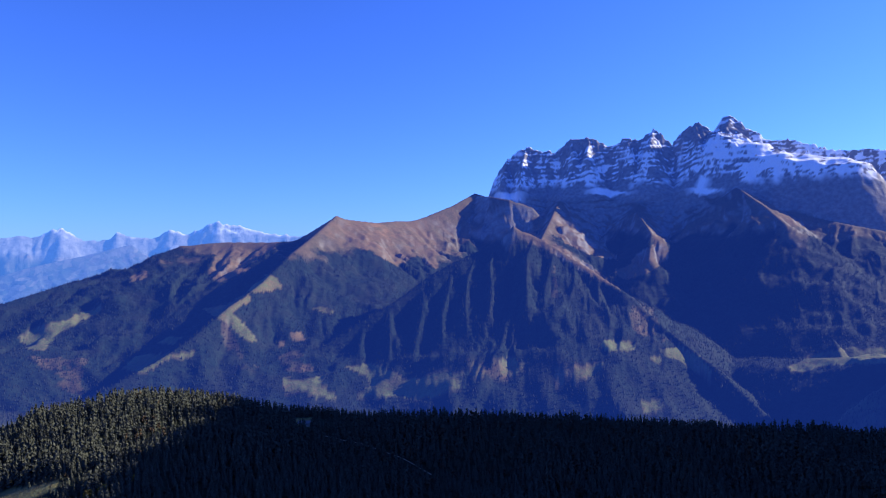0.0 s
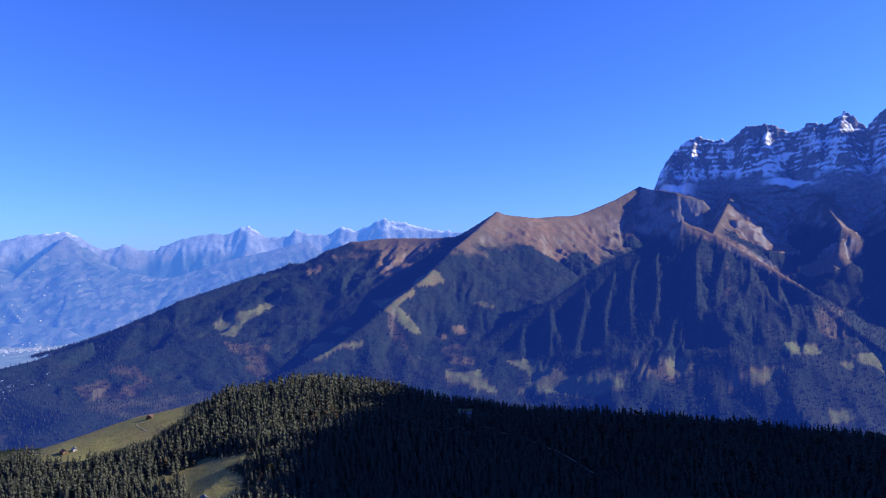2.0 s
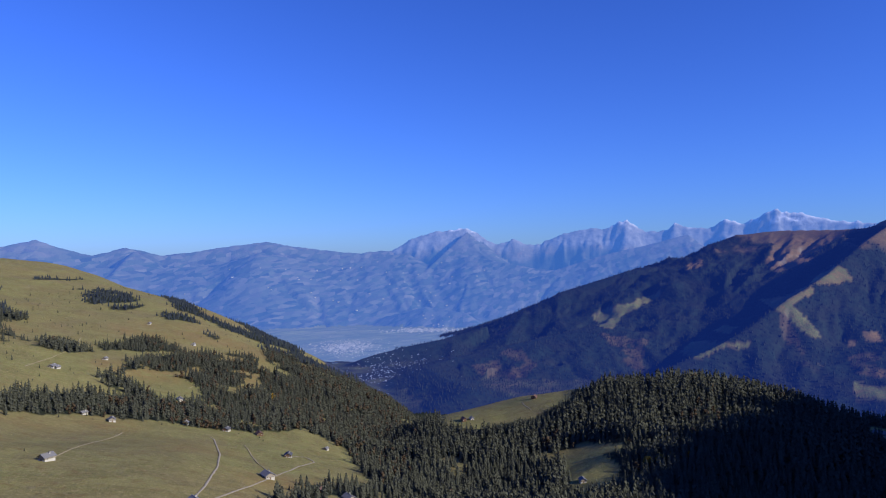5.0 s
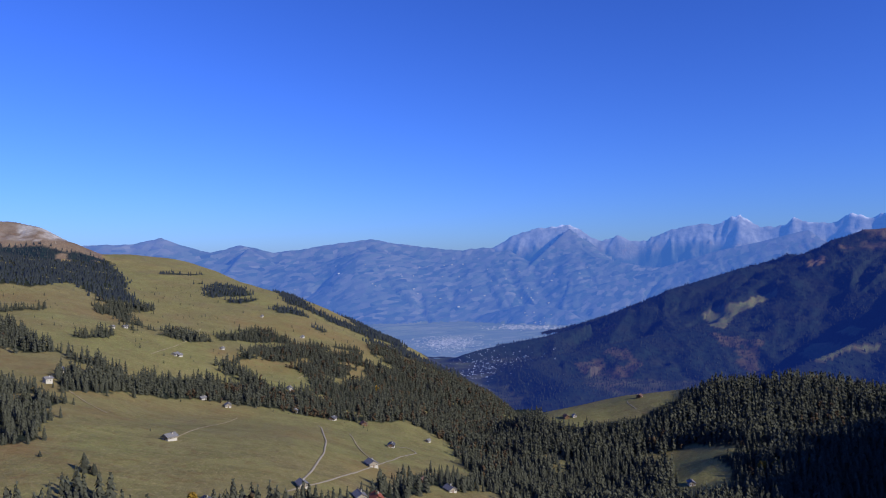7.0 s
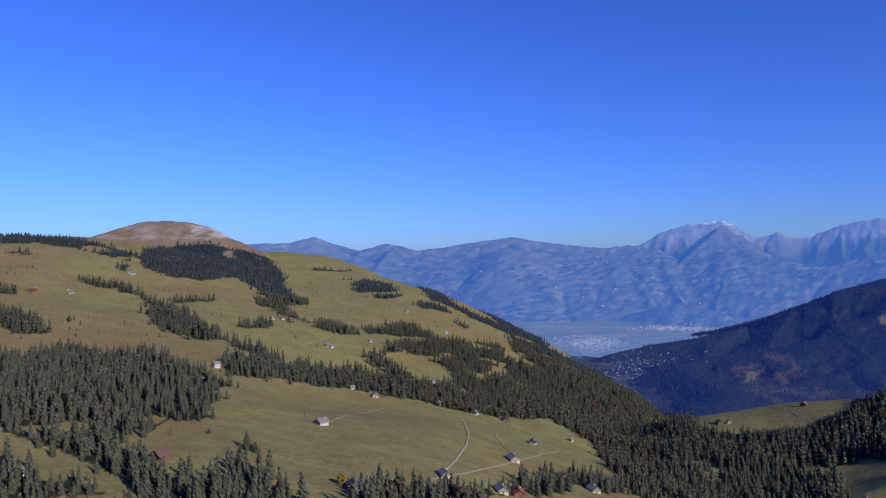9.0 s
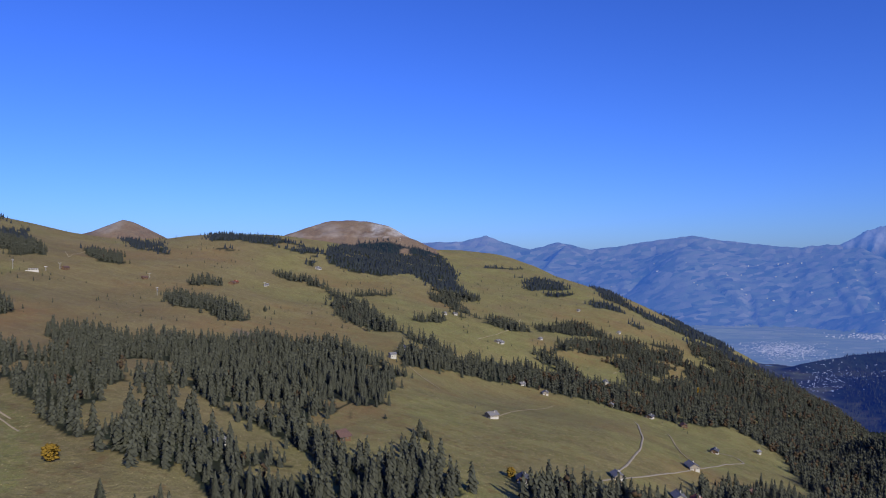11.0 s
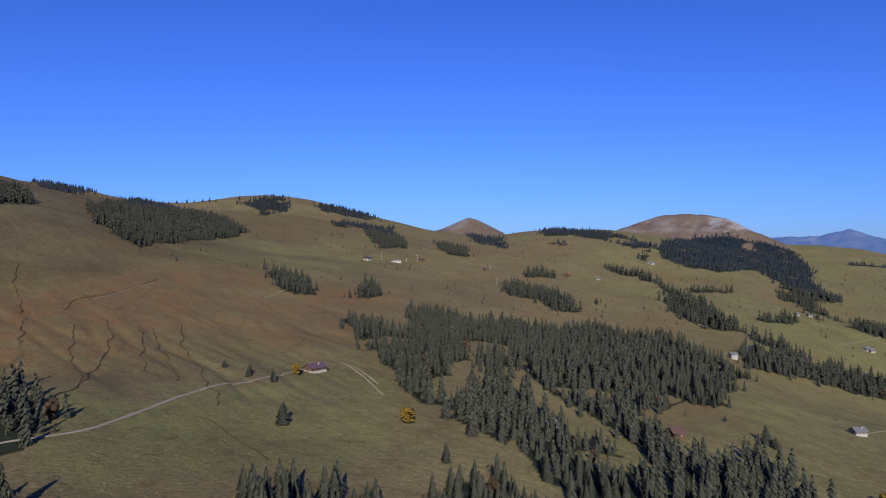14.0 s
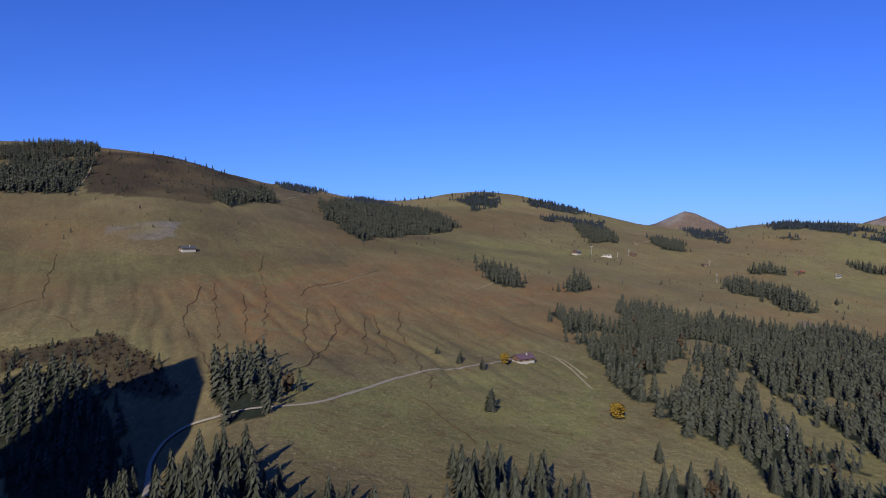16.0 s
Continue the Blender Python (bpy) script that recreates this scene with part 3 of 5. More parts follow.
# ---- where the woods, clearings and bracken lie: outlines on plan, in metres ----
WOODS = [
    [(-664, -264), (-637, -230), (-579, -193), (-498, -147), (-441, -121), (-429, -109), (-413, -98), (-415, -88), (-395, -79), (-383, -68), (-372, -56), (-356, -43), (-380, -42), (-349, -34), (-333, -26), (-320, -16), (-315, -9), (-298, -2), (-354, 100), (-385, 99), (-423, 97), (-435, 92), (-409, 76), (-388, 61), (-393, 53), (-413, 46), (-436, 38), (-474, 30), (-538, 24), (-522, 33), (-513, 39), (-549, 57), (-544, 69), (-562, 86), (-610, 101), (-730, 124), (-713, 98), (-674, 82), (-730, 77), (-742, 69), (-843, 86), (-881, 72), (-886, 18), (-924, -10), (-859, -29), (-807, -46), (-821, -73), (-796, -109), (-799, -136), (-822, -181), (-800, -217), (-761, -213), (-691, -176), (-630, -168), (-644, -194), (-673, -227), (-681, -253)],
    [(-855, 147), (-881, 185), (-954, 293), (-971, 401), (-932, 494), (-792, 445), (-827, 406), (-865, 311), (-825, 213), (-759, 137)],
    [(-1164, 490), (-1250, 648), (-1191, 730), (-1141, 804), (-1454, 1182), (-1452, 1333), (-1297, 1227), (-906, 750), (-787, 547), (-792, 445), (-948, 502), (-986, 595), (-1009, 555), (-1144, 526)],
    [(-1445, 79), (-1334, 106), (-1221, 153), (-997, 178), (-989, 133), (-1034, 116), (-1123, 90), (-1251, 104)],
    [(-1961, 131), (-2402, 294), (-2367, 559), (-1964, 497), (-1840, 378), (-1706, 273), (-1860, 243)],
    [(-1405, 318), (-1304, 375), (-1252, 469), (-1205, 409), (-1242, 317)],
    [(-2061, 722), (-2012, 843), (-1843, 798), (-1788, 651)],
    [(-970, 181), (-968, 203), (-924, 238), (-898, 189)],
    [(-1567, 335), (-1648, 418), (-1585, 455), (-1501, 419)],
    [(-1314, 492), (-1339, 653), (-1287, 622), (-1260, 484)],
    [(-4019, 1714), (-1733, 914), (-1587, 1006), (-1472, 1035), (-1456, 956), (-1565, 891), (-1760, 857)],
    [(-1506, 981), (-1422, 1068), (-1376, 1282), (-1098, 908), (-1160, 817), (-1259, 807)],
    [(-2075, -188), (-1977, -23), (-1857, 112), (-1725, 93), (-1829, -32), (-1837, -165)],
    [(-1078, -93), (-1038, -53), (-993, -26), (-928, -63), (-967, -83)],
    [(-800, 86), (-794, 114), (-736, 122), (-715, 135), (-645, 94), (-674, 69)],
    [(-1009, -848), (-1571, -1178), (-1341, -813), (-1246, -681), (-1002, -637), (-815, -602), (-863, -682)],
    [(-661, -1264), (-848, -1270), (-657, -1013), (-578, -913), (-548, -956), (-516, -979)],
    [(-728, -818), (-994, -968), (-909, -857), (-728, -770)],
    [(-873, -440), (-902, -428), (-799, -339), (-750, -339), (-753, -362)],
    [(-291, -312), (-315, -291), (-275, -243), (-241, -218), (-230, -230)],
    [(-175, -195), (-189, -185), (-185, -149), (-189, -113), (-184, -104), (-147, -117), (-126, -143)],
    [(-220, -109), (-248, -118), (-249, -104), (-255, -81), (-239, -69), (-208, -82)],
    [(-242, -66), (-265, -55), (-261, -48), (-303, -56), (-321, -46), (-286, -22), (-257, -7), (-201, -61)],
    [(-247, -449), (-273, -427), (-254, -358), (-235, -318), (-163, -196), (-199, -356)],
    [(-1612, -584), (-1773, -560), (-1401, -413), (-1316, -433)],
    [(-1604, -392), (-1574, -323), (-1422, -290), (-1455, -349)],
    [(-2139, -426), (-1822, -275), (-1660, -242), (-1724, -314)],
    [(-870, -436), (-888, -405), (-771, -326), (-754, -359)],
    [(-846, -303), (-950, -316), (-848, -274), (-805, -288)],
    [(-1590, -884), (-1735, -859), (-1589, -754), (-1456, -763)],
    [(-1134, -162), (-1111, -110), (-989, -41), (-1012, -131)],
    [(-1281, -149), (-1308, -105), (-1263, -101), (-1239, -143)],
    [(-369, 143), (-389, 195), (-421, 253), (-406, 255), (-509, 373), (-541, 464), (-464, 408), (-452, 343), (-428, 305), (-412, 257), (-358, 205), (-324, 127)],
    [(-791, 582), (-903, 724), (-724, 619), (-672, 638), (-464, 449), (-470, 422), (-615, 530), (-730, 587)],
    [(-1338, 144), (-1366, 220), (-1349, 217), (-1310, 143)],
    [(-1906, 340), (-2028, 518), (-1720, 437), (-1585, 446), (-1421, 360), (-1616, 356)],
    [(-1490, 320), (-1482, 375), (-1308, 354), (-1294, 318)],
    [(-1068, 411), (-1080, 434), (-1009, 442), (-926, 437), (-907, 412), (-977, 409), (-1009, 393)],
    [(-1073, 419), (-1119, 455), (-1174, 511), (-1134, 496), (-1107, 455)],
    [(-3727, 1961), (-3424, 1976), (-2923, 1906), (-1444, 1033), (-1419, 1129), (-1554, 1396), (-1347, 1287), (-1028, 925), (-1098, 823), (-1231, 855), (-1376, 886)],
    [(-1357, 566), (-1387, 636), (-1311, 646), (-1270, 621), (-1278, 533)],
    [(-1192, 514), (-1272, 632), (-1278, 787), (-1144, 715), (-1086, 583), (-1106, 509)],
    [(-1027, 543), (-1123, 692), (-1137, 878), (-1103, 1023), (-794, 748), (-812, 540), (-927, 506)],
    [(-978, 409), (-925, 436), (-833, 402), (-834, 349)],
    [(-1709, 799), (-1635, 846), (-1579, 833), (-1579, 746)],
    [(-1748, 685), (-1789, 784), (-1748, 769), (-1699, 678)],
    [(-1466, 781), (-1450, 810), (-1400, 775), (-1419, 757)],
    [(-2247, 642), (-2185, 661), (-2308, 860), (-2133, 645)],
    [(-1113, 215), (-1208, 279), (-1176, 282), (-1100, 229)],
    [(-1719, -139), (-1754, -137), (-1720, -93), (-1699, -102)],
    [(-1479, 8), (-1468, 66), (-1386, 86), (-1401, 49)],
    [(-1681, 69), (-1703, 83), (-1608, 81), (-1601, 68)],
    [(-1797, -783), (-1960, -730), (-1990, -680), (-1804, -623), (-1678, -715)],
    [(-1734, -591), (-1686, -538), (-1373, -395), (-1381, -438), (-1489, -499)],
    [(-1564, -643), (-1706, -588), (-1621, -544), (-1509, -613)],
    [(-1563, -383), (-1515, -313), (-1404, -273), (-1403, -321)],
    [(-2135, -438), (-1800, -269), (-1603, -221), (-1745, -323)],
    [(-1360, -1293), (-1498, -1258), (-1270, -1081), (-1176, -1098)],
    [(-1507, -7), (-1471, 52), (-1413, 51), (-1439, 11)],
    [(-1791, 111), (-2393, 242), (-2374, 394), (-2347, 504), (-1986, 461), (-1803, 331), (-1624, 246), (-1611, 166), (-1676, 118)],
    [(-767, 630), (-928, 852), (-634, 673), (-427, 484), (-432, 419), (-495, 436), (-624, 530)],
]
CLEARINGS = [
    [(-1149, 1178), (-1140, 1275), (-1233, 1569), (-1137, 1769), (-566, 877), (-573, 794), (-638, 726), (-697, 733)],
    [(-496, 700), (-473, 717), (-456, 742), (-399, 723), (-389, 692), (-406, 684), (-365, 650), (-351, 620), (-357, 602), (-353, 564), (-373, 566), (-405, 619), (-445, 663)],
    [(-682, 752), (-694, 902), (-1202, 1607), (-605, 935), (-589, 828), (-627, 754)],
    [(-216, 1002), (-193, 1031), (-183, 979), (-207, 959)],
    [(-958, 872), (-1131, 1244), (-681, 757), (-912, 850)],
]
GLADES = [
    [(-662, -135), (-675, -127), (-609, -105), (-545, -88), (-559, -100)],
    [(-540, -81), (-565, -60), (-527, -47), (-491, -31), (-476, -15), (-448, 4), (-415, 21), (-386, 32), (-363, 39), (-344, 44), (-339, 38), (-358, 30), (-384, 17), (-390, 10), (-409, 2), (-399, -7), (-414, -18), (-425, -29), (-434, -38), (-467, -51), (-494, -59)],
    [(-365, -21), (-367, -14), (-345, -11), (-346, -16)],
    [(-653, 27), (-674, 35), (-580, 39), (-581, 30)],
]
BRACKEN = [
    [(-422, -549), (-510, -501), (-621, -453), (-509, -338), (-377, -262), (-325, -278), (-332, -323), (-341, -381), (-373, -479)],
    [(-733, -539), (-860, -515), (-809, -390), (-767, -303), (-971, -271), (-838, -239), (-684, -269), (-712, -349), (-675, -415)],
    [(-728, -531), (-809, -463), (-751, -312), (-802, -246), (-689, -247), (-666, -326), (-644, -405), (-648, -470)],
    [(-415, -459), (-488, -505), (-656, -498), (-712, -435), (-644, -277), (-520, -206), (-449, -335), (-319, -268), (-293, -280), (-335, -366)],
    [(-800, -449), (-850, -426), (-845, -345), (-970, -262), (-797, -232), (-638, -252), (-672, -324), (-645, -359)],
    [(-797, -530), (-754, -370), (-765, -303), (-659, -295), (-659, -390)],
    [(-685, 28), (-658, 54), (-523, 70), (-606, 111), (-455, 72), (-477, 41)],
]
SCRUB = [
    [(-264, -484), (-305, -454), (-321, -446), (-288, -343), (-271, -307), (-268, -341), (-269, -380), (-274, -435), (-249, -454)],
    [(-677, -1044), (-784, -1164), (-1143, -1187), (-992, -952), (-703, -788), (-627, -848), (-599, -920)],
]
SCREE = [
    [(-524, -751), (-587, -710), (-555, -669), (-513, -689), (-507, -726)],
    [(-898, -47), (-889, -22), (-822, -19), (-802, -38)],
]
# clearings and bare alps on the mountains, by bearing and angle over the start point
MEADOWS = [
    [(31.3, -4.8), (29.8, -4.2), (27.8, -3.6), (26.0, -2.8), (25.8, -3.2), (27.5, -4.1), (28.7, -4.7), (29.6, -6.0), (30.6, -5.8)],
    [(15.7, -2.0), (14.2, -0.8), (13.3, -1.1), (13.0, -1.9), (14.2, -2.1), (15.5, -2.3)],
    [(18.9, -3.5), (17.2, -3.2), (15.5, -2.3), (15.5, -2.8), (17.0, -3.7), (15.6, -5.0), (14.9, -6.1), (16.0, -5.8), (17.2, -4.6)],
    [(24.7, -7.5), (23.7, -6.8), (21.8, -6.6), (19.4, -6.8), (19.6, -7.2), (21.8, -7.0), (23.0, -7.9), (24.1, -7.8)],
    [(22.4, -5.9), (21.4, -5.4), (20.2, -5.6), (21.0, -6.1)],
    [(13.0, -9.0), (11.5, -9.2), (9.4, -8.9), (9.9, -9.6), (8.6, -10.9), (10.4, -10.7), (11.2, -10.2), (12.8, -10.2)],
    [(8.0, -8.4), (5.8, -8.2), (4.0, -8.9), (3.5, -9.5), (0.8, -9.2), (-1.3, -8.9), (-1.5, -10.4), (0.8, -11.0), (2.2, -11.1), (4.0, -10.7), (6.3, -10.9), (7.5, -10.6), (5.8, -10.0), (6.3, -9.2)],
    [(-2.0, -8.2), (-3.4, -8.8), (-2.9, -9.7), (-2.1, -9.4)],
    [(-4.1, -8.2), (-5.5, -7.8), (-6.6, -8.6), (-6.0, -9.4), (-4.7, -9.4)],
    [(-8.6, -9.3), (-11.1, -8.5), (-12.9, -8.1), (-12.7, -9.0), (-11.1, -9.8), (-9.0, -10.0)],
    [(-12.4, -6.8), (-14.2, -6.3), (-15.3, -6.7), (-14.8, -7.2), (-13.1, -7.4)],
    [(-16.9, -7.0), (-18.6, -6.8), (-20.1, -7.6), (-20.9, -8.8), (-19.6, -8.8), (-18.6, -8.0), (-17.4, -7.6)],
    [(-26.1, -8.3), (-27.4, -7.2), (-29.9, -6.6), (-32.2, -6.4), (-34.5, -6.2), (-34.5, -7.2), (-29.1, -7.8), (-27.0, -8.4)],
    [(-15.4, -11.2), (-16.9, -10.8), (-17.5, -11.6), (-16.0, -12.1)],
    [(10.7, -3.6), (9.4, -3.6), (8.7, -4.2), (9.8, -4.0)],
    [(-16.2, -7.6), (-16.9, -7.5), (-17.1, -8.2), (-16.4, -8.0)],
]
ALPS = [
    [(12.0, 2.1), (8.7, 4.0), (3.8, 3.6), (1.3, 3.8), (0.4, 1.0), (0.7, -0.6), (2.0, 0.4), (3.9, -0.3), (6.2, 1.1), (8.0, 1.6), (9.6, 2.1)],
    [(18.4, -0.9), (17.8, 1.7), (12.9, 1.9), (14.2, 0.5), (16.4, -1.0), (17.6, -1.5)],
    [(24.1, -0.8), (22.7, -0.5), (22.8, -1.1), (23.9, -1.3)],
    [(-10.0, 4.7), (-11.7, 4.0), (-13.9, 2.8), (-13.0, 1.3), (-13.9, -0.1), (-11.7, 0.4), (-9.9, 1.3), (-9.2, 2.2)],
    [(-16.5, 3.9), (-18.4, 3.6), (-19.0, 2.5), (-17.8, 1.6), (-17.9, 0.1), (-16.9, -1.0), (-14.7, -1.9), (-13.8, -1.0), (-16.5, 0.8)],
    [(-23.3, 4.9), (-24.6, 4.4), (-26.5, 3.2), (-29.3, 2.1), (-27.6, 2.0), (-26.1, 1.9), (-24.6, 3.3)],
    [(-5.4, 2.8), (-7.7, 2.1), (-10.3, 0.6), (-13.8, -2.0), (-14.3, -2.6), (-12.1, -1.5), (-9.0, 0.5), (-6.7, 1.5)],
    [(12.5, -5.6), (11.6, -5.4), (11.0, -6.3), (12.1, -6.2)],
    [(13.6, -5.9), (13.0, -6.1), (12.8, -6.6), (13.5, -6.5)],
]
AUTUMN = [
    [(-1480, 1708), (-1452, 1763), (-1457, 1897), (-1391, 1877), (-1291, 1840), (-1282, 1730), (-1341, 1684), (-1424, 1670)],
    [(-1804, 2190), (-1736, 2239), (-1720, 2218), (-1739, 2147)],
    [(-1513, 2140), (-1396, 2199), (-1324, 2129), (-1416, 2058)],
    [(-743, 2301), (-657, 2230), (-558, 2136), (-578, 2073), (-696, 2192)],
    [(-530, 2251), (-456, 2261), (-411, 2150), (-486, 2105)],
    [(62, 2083), (185, 2090), (238, 2031), (98, 2007)],
    [(623, 2413), (782, 2666), (723, 2239), (685, 2180), (621, 2260)],
    [(-1290, 2164), (-1146, 2204), (-1046, 2061), (-1198, 2053)],
    [(366, 2469), (425, 2539), (387, 2392), (367, 2402)],
]
ROADS = [
    [(-172, -207), (-223, -274), (-235, -285), (-243, -285), (-248, -278), (-246, -252), (-252, -228), (-273, -215), (-312, -218), (-350, -222), (-384, -220), (-417, -205), (-462, -200)],
    [(-435, 227), (-459, 247), (-538, 302), (-617, 348), (-738, 408), (-747, 408)],
    [(-414, 207), (-443, 252), (-506, 325), (-585, 414), (-622, 463), (-649, 470), (-640, 442)],
    [(-167, 951), (-114, 951), (-59, 927), (-18, 889)],
]
PATHS = [
    [(-589, -927), (-684, -1040), (-797, -1196)],
    [(-1319, -1177), (-1263, -1078)],
    [(-828, -803), (-1026, -925), (-1206, -1049)],
    [(-498, -191), (-484, -168), (-445, -138)],
    [(-772, 148), (-726, 154), (-679, 163)],
    [(-567, 184), (-645, 234), (-770, 319)],
    [(-500, -195), (-496, -184), (-465, -157), (-417, -125)],
    [(-705, 427), (-594, 374), (-550, 358)],
    [(-701, -357), (-811, -368), (-887, -371)],
    [(-549, -448), (-634, -463), (-672, -467)],
    [(-412, 257), (-465, 331), (-483, 361)],
    [(-441, 309), (-467, 337)],
    [(-1016, 517), (-1066, 564), (-1111, 582)],
    [(-927, -888), (-1188, -1042), (-1498, -1258)],
    [(-1068, 309), (-1212, 412), (-1369, 488)],
    [(-1546, -378), (-1377, -362), (-1477, -395)],
    [(-640, 858), (-627, 843), (-594, 818)],
]
RUNNELS = [
    [(-435, -709), (-414, -676), (-392, -646), (-377, -624), (-361, -602), (-343, -576)],
    [(-343, -576), (-330, -578), (-312, -575)],
    [(-455, -512), (-423, -478), (-392, -452), (-370, -431), (-350, -405), (-336, -381)],
    [(-323, -356), (-303, -327), (-287, -303), (-275, -286)],
    [(-476, -518), (-414, -446), (-378, -403), (-345, -362), (-327, -340)],
    [(-608, -585), (-558, -541), (-527, -507), (-484, -458), (-433, -409), (-392, -367)],
    [(-501, -430), (-531, -453), (-562, -459), (-597, -457), (-635, -464), (-696, -481)],
    [(-467, -393), (-424, -356), (-387, -325), (-356, -292), (-338, -272), (-311, -261)],
    [(-502, -394), (-454, -348), (-407, -316), (-368, -293), (-338, -272)],
    [(-537, -347), (-462, -295), (-428, -261), (-395, -233), (-344, -193)],
    [(-509, -355), (-454, -309), (-416, -272), (-385, -246)],
    [(-465, -468), (-403, -399), (-363, -358)],
    [(-763, -472), (-733, -436), (-720, -410)],
    [(-324, -517), (-321, -497), (-312, -471)],
    [(-325, -190), (-302, -159), (-286, -138), (-280, -129)],
    [(-489, -349), (-427, -302), (-389, -271)],
]
LUSH = [
    [(-401, -752), (-504, -619), (-625, -591), (-589, -489), (-492, -521), (-410, -577), (-350, -652)],
    [(-299, -271), (-313, -219), (-436, -190), (-297, -124), (-247, -151), (-214, -187)],
    [(-455, -203), (-484, -168), (-372, -107), (-392, -134)],
    [(-749, 414), (-813, 603), (-682, 583), (-587, 443), (-521, 334), (-547, 315)],
    [(-407, 122), (-423, 167), (-374, 162), (-372, 119)],
    [(-245, -211), (-303, -190), (-392, -133), (-343, -100), (-269, -96), (-282, -139), (-215, -165)],
    [(-1194, 212), (-1198, 449), (-1013, 363), (-1036, 224)],
    [(-819, -590), (-1173, -586), (-1218, -382), (-1029, -376), (-867, -480)],
    [(-705, 761), (-666, 782), (-614, 752), (-651, 724)],
    [(-366, -684), (-431, -703), (-518, -609), (-550, -533), (-438, -535), (-335, -623)],
    [(-1104, 461), (-1083, 547), (-973, 523), (-934, 430), (-964, 403)],
]
LONE_SPRUCES = [
    (-1543, -1066, 14, 1),
    (-1578, -1068, 17, 1),
    (-1596, -1051, 20, 1),
    (-1606, -1037, 14, 1),
    (-1617, -1019, 17, 1),
    (-1621, -1002, 20, 1),
    (-1619, -982, 14, 1),
    (-1643, -929, 17, 1),
    (-1679, -876, 20, 1),
    (-1796, -791, 14, 1),
    (-1800, -768, 17, 1),
    (-1817, -745, 20, 1),
    (-430, -242, 9, 1.2),
    (-423, -219, 12, 1),
    (-416, -199, 12, 1),
    (-336, -152, 18, 1.2),
    (-417, -217, 11, 1.2),
    (-411, -196, 12, 1.1),
    (-332, -151, 18, 1.2),
    (-315, -62, 15, 1),
    (-314, -453, 9, 1.2),
    (-797, -303, 8, 1),
    (-465, 100, 20, 1.2),
    (-459, 104, 12, 1.2),
    (-710, 134, 10, 1),
    (-715, 124, 12, 1),
    (-661, 106, 11, 1),
    (-703, 131, 11, 1),
    (-707, 123, 10, 1),
    (-1086, -14, 14, 1.3),
    (-507, 83, 7, 1.2),
    (-263, -461, 14, 1.3),
    (-309, -259, 5, 1.2),
    (-265, -225, 6, 1),
    (-603, 177, 4, 1),
    (-255, -453, 14, 1.2),
    (-465, 106, 9, 1.2),
    (-1076, -14, 13, 1.1),
    (-311, -428, 6, 1.2),
]
GOLDEN_TREES = [
    (-366, -95, 13),
    (-339, 667, 16),
    (-332, 680, 15),
    (-310, 700, 14),
    (-1011, 662, 12),
    (-399, 142, 9),
    (-990, 650, 14),
    (-443, -196, 11),
]



def inside(x, y, outline):
    px, py = outline[:, 0], outline[:, 1]
    hit = np.zeros(x.shape, bool)
    for k in range(len(px)):
        x1, y1, x2, y2 = px[k - 1], py[k - 1], px[k], py[k]
        if y1 == y2:
            continue
        hit ^= ((y1 > y) != (y2 > y)) & (x < (x2 - x1) * (y - y1) / (y2 - y1) + x1)
    return hit


def in_any(x, y, outlines, wobble=0.0):
    if wobble:
        x, y = x + wobble * fbm(x, y, 5 * wobble, 2, 71), y + wobble * fbm(x, y, 5 * wobble, 2, 83)
    hit = np.zeros(x.shape, bool)
    for o in outlines:
        o = np.array(o, float)
        box = (x > o[:, 0].min()) & (x < o[:, 0].max()) & (y > o[:, 1].min()) & (y < o[:, 1].max())
        hit[box] |= inside(x[box], y[box], o)
    return hit


def along(x, y, lines, half):
    """1 on the tracks, falling to 0 at their edges."""
    f = np.zeros_like(x)
    for line in lines:
        p = np.array(line, float)
        for k in range(len(p) - 1):
            v = p[k + 1] - p[k]
            t = np.clip(((x - p[k, 0]) * v[0] + (y - p[k, 1]) * v[1]) / (v @ v), 0, 1)
            d = np.hypot(x - p[k, 0] - t * v[0], y - p[k, 1] - t * v[1])
            f = np.maximum(f, np.clip(2 - d / half, 0, 1))
    return f


def is_wood(x, y):
    """True where near and middle woods stand."""
    r, az = np.hypot(x, y) / SIZE, np.degrees(np.arctan2(-x, y))
    ridge = (az > -75) & (az < 41 + 9 * np.clip((r - 620) / 60, 0, 1) + 3 * fbm(x, y, 90, 2, 5)) & (r < 1900) & (r > 395) & ~in_any(x, y, CLEARINGS, 11)
    # trees on the added knoll, so that its shadow gets ragged edges
    knoll = np.hypot(x - 48, y + 252) < 75 + 20 * fbm(x, y, 40, 2, 6)
    return ridge | knoll | (in_any(x, y, WOODS, 8) & (fbm(x, y, 46, 2, 39) > -0.42) & ~in_any(x, y, GLADES, 3))


# ---- the ground and the mountains: one sheet, cut where one landform meets the next ----
angles = np.concatenate([np.arange(-42, -36, 0.2), np.arange(-36, 0, 0.085), np.arange(0, 48, 0.15), np.arange(48, 157, 0.235), np.arange(158, 317.5, 1.5)])
reach = np.concatenate([np.geomspace(42, 290, 16), np.geomspace(300, 2100, 175), np.arange(2112, 4150, 12.0), np.arange(4150, 4410, 6.0), np.arange(4410, 4640, 2.4), np.arange(4642, 4960, 12.0)])
AZ, RR = np.meshgrid(angles, reach, indexing="ij")
gx, gy = (v.ravel() for v in on_plan(AZ, RR))
gr, gaz = RR.ravel(), AZ.ravel()
gz, gwhich, _ = land(gx, gy, True)
na, nr = AZ.shape
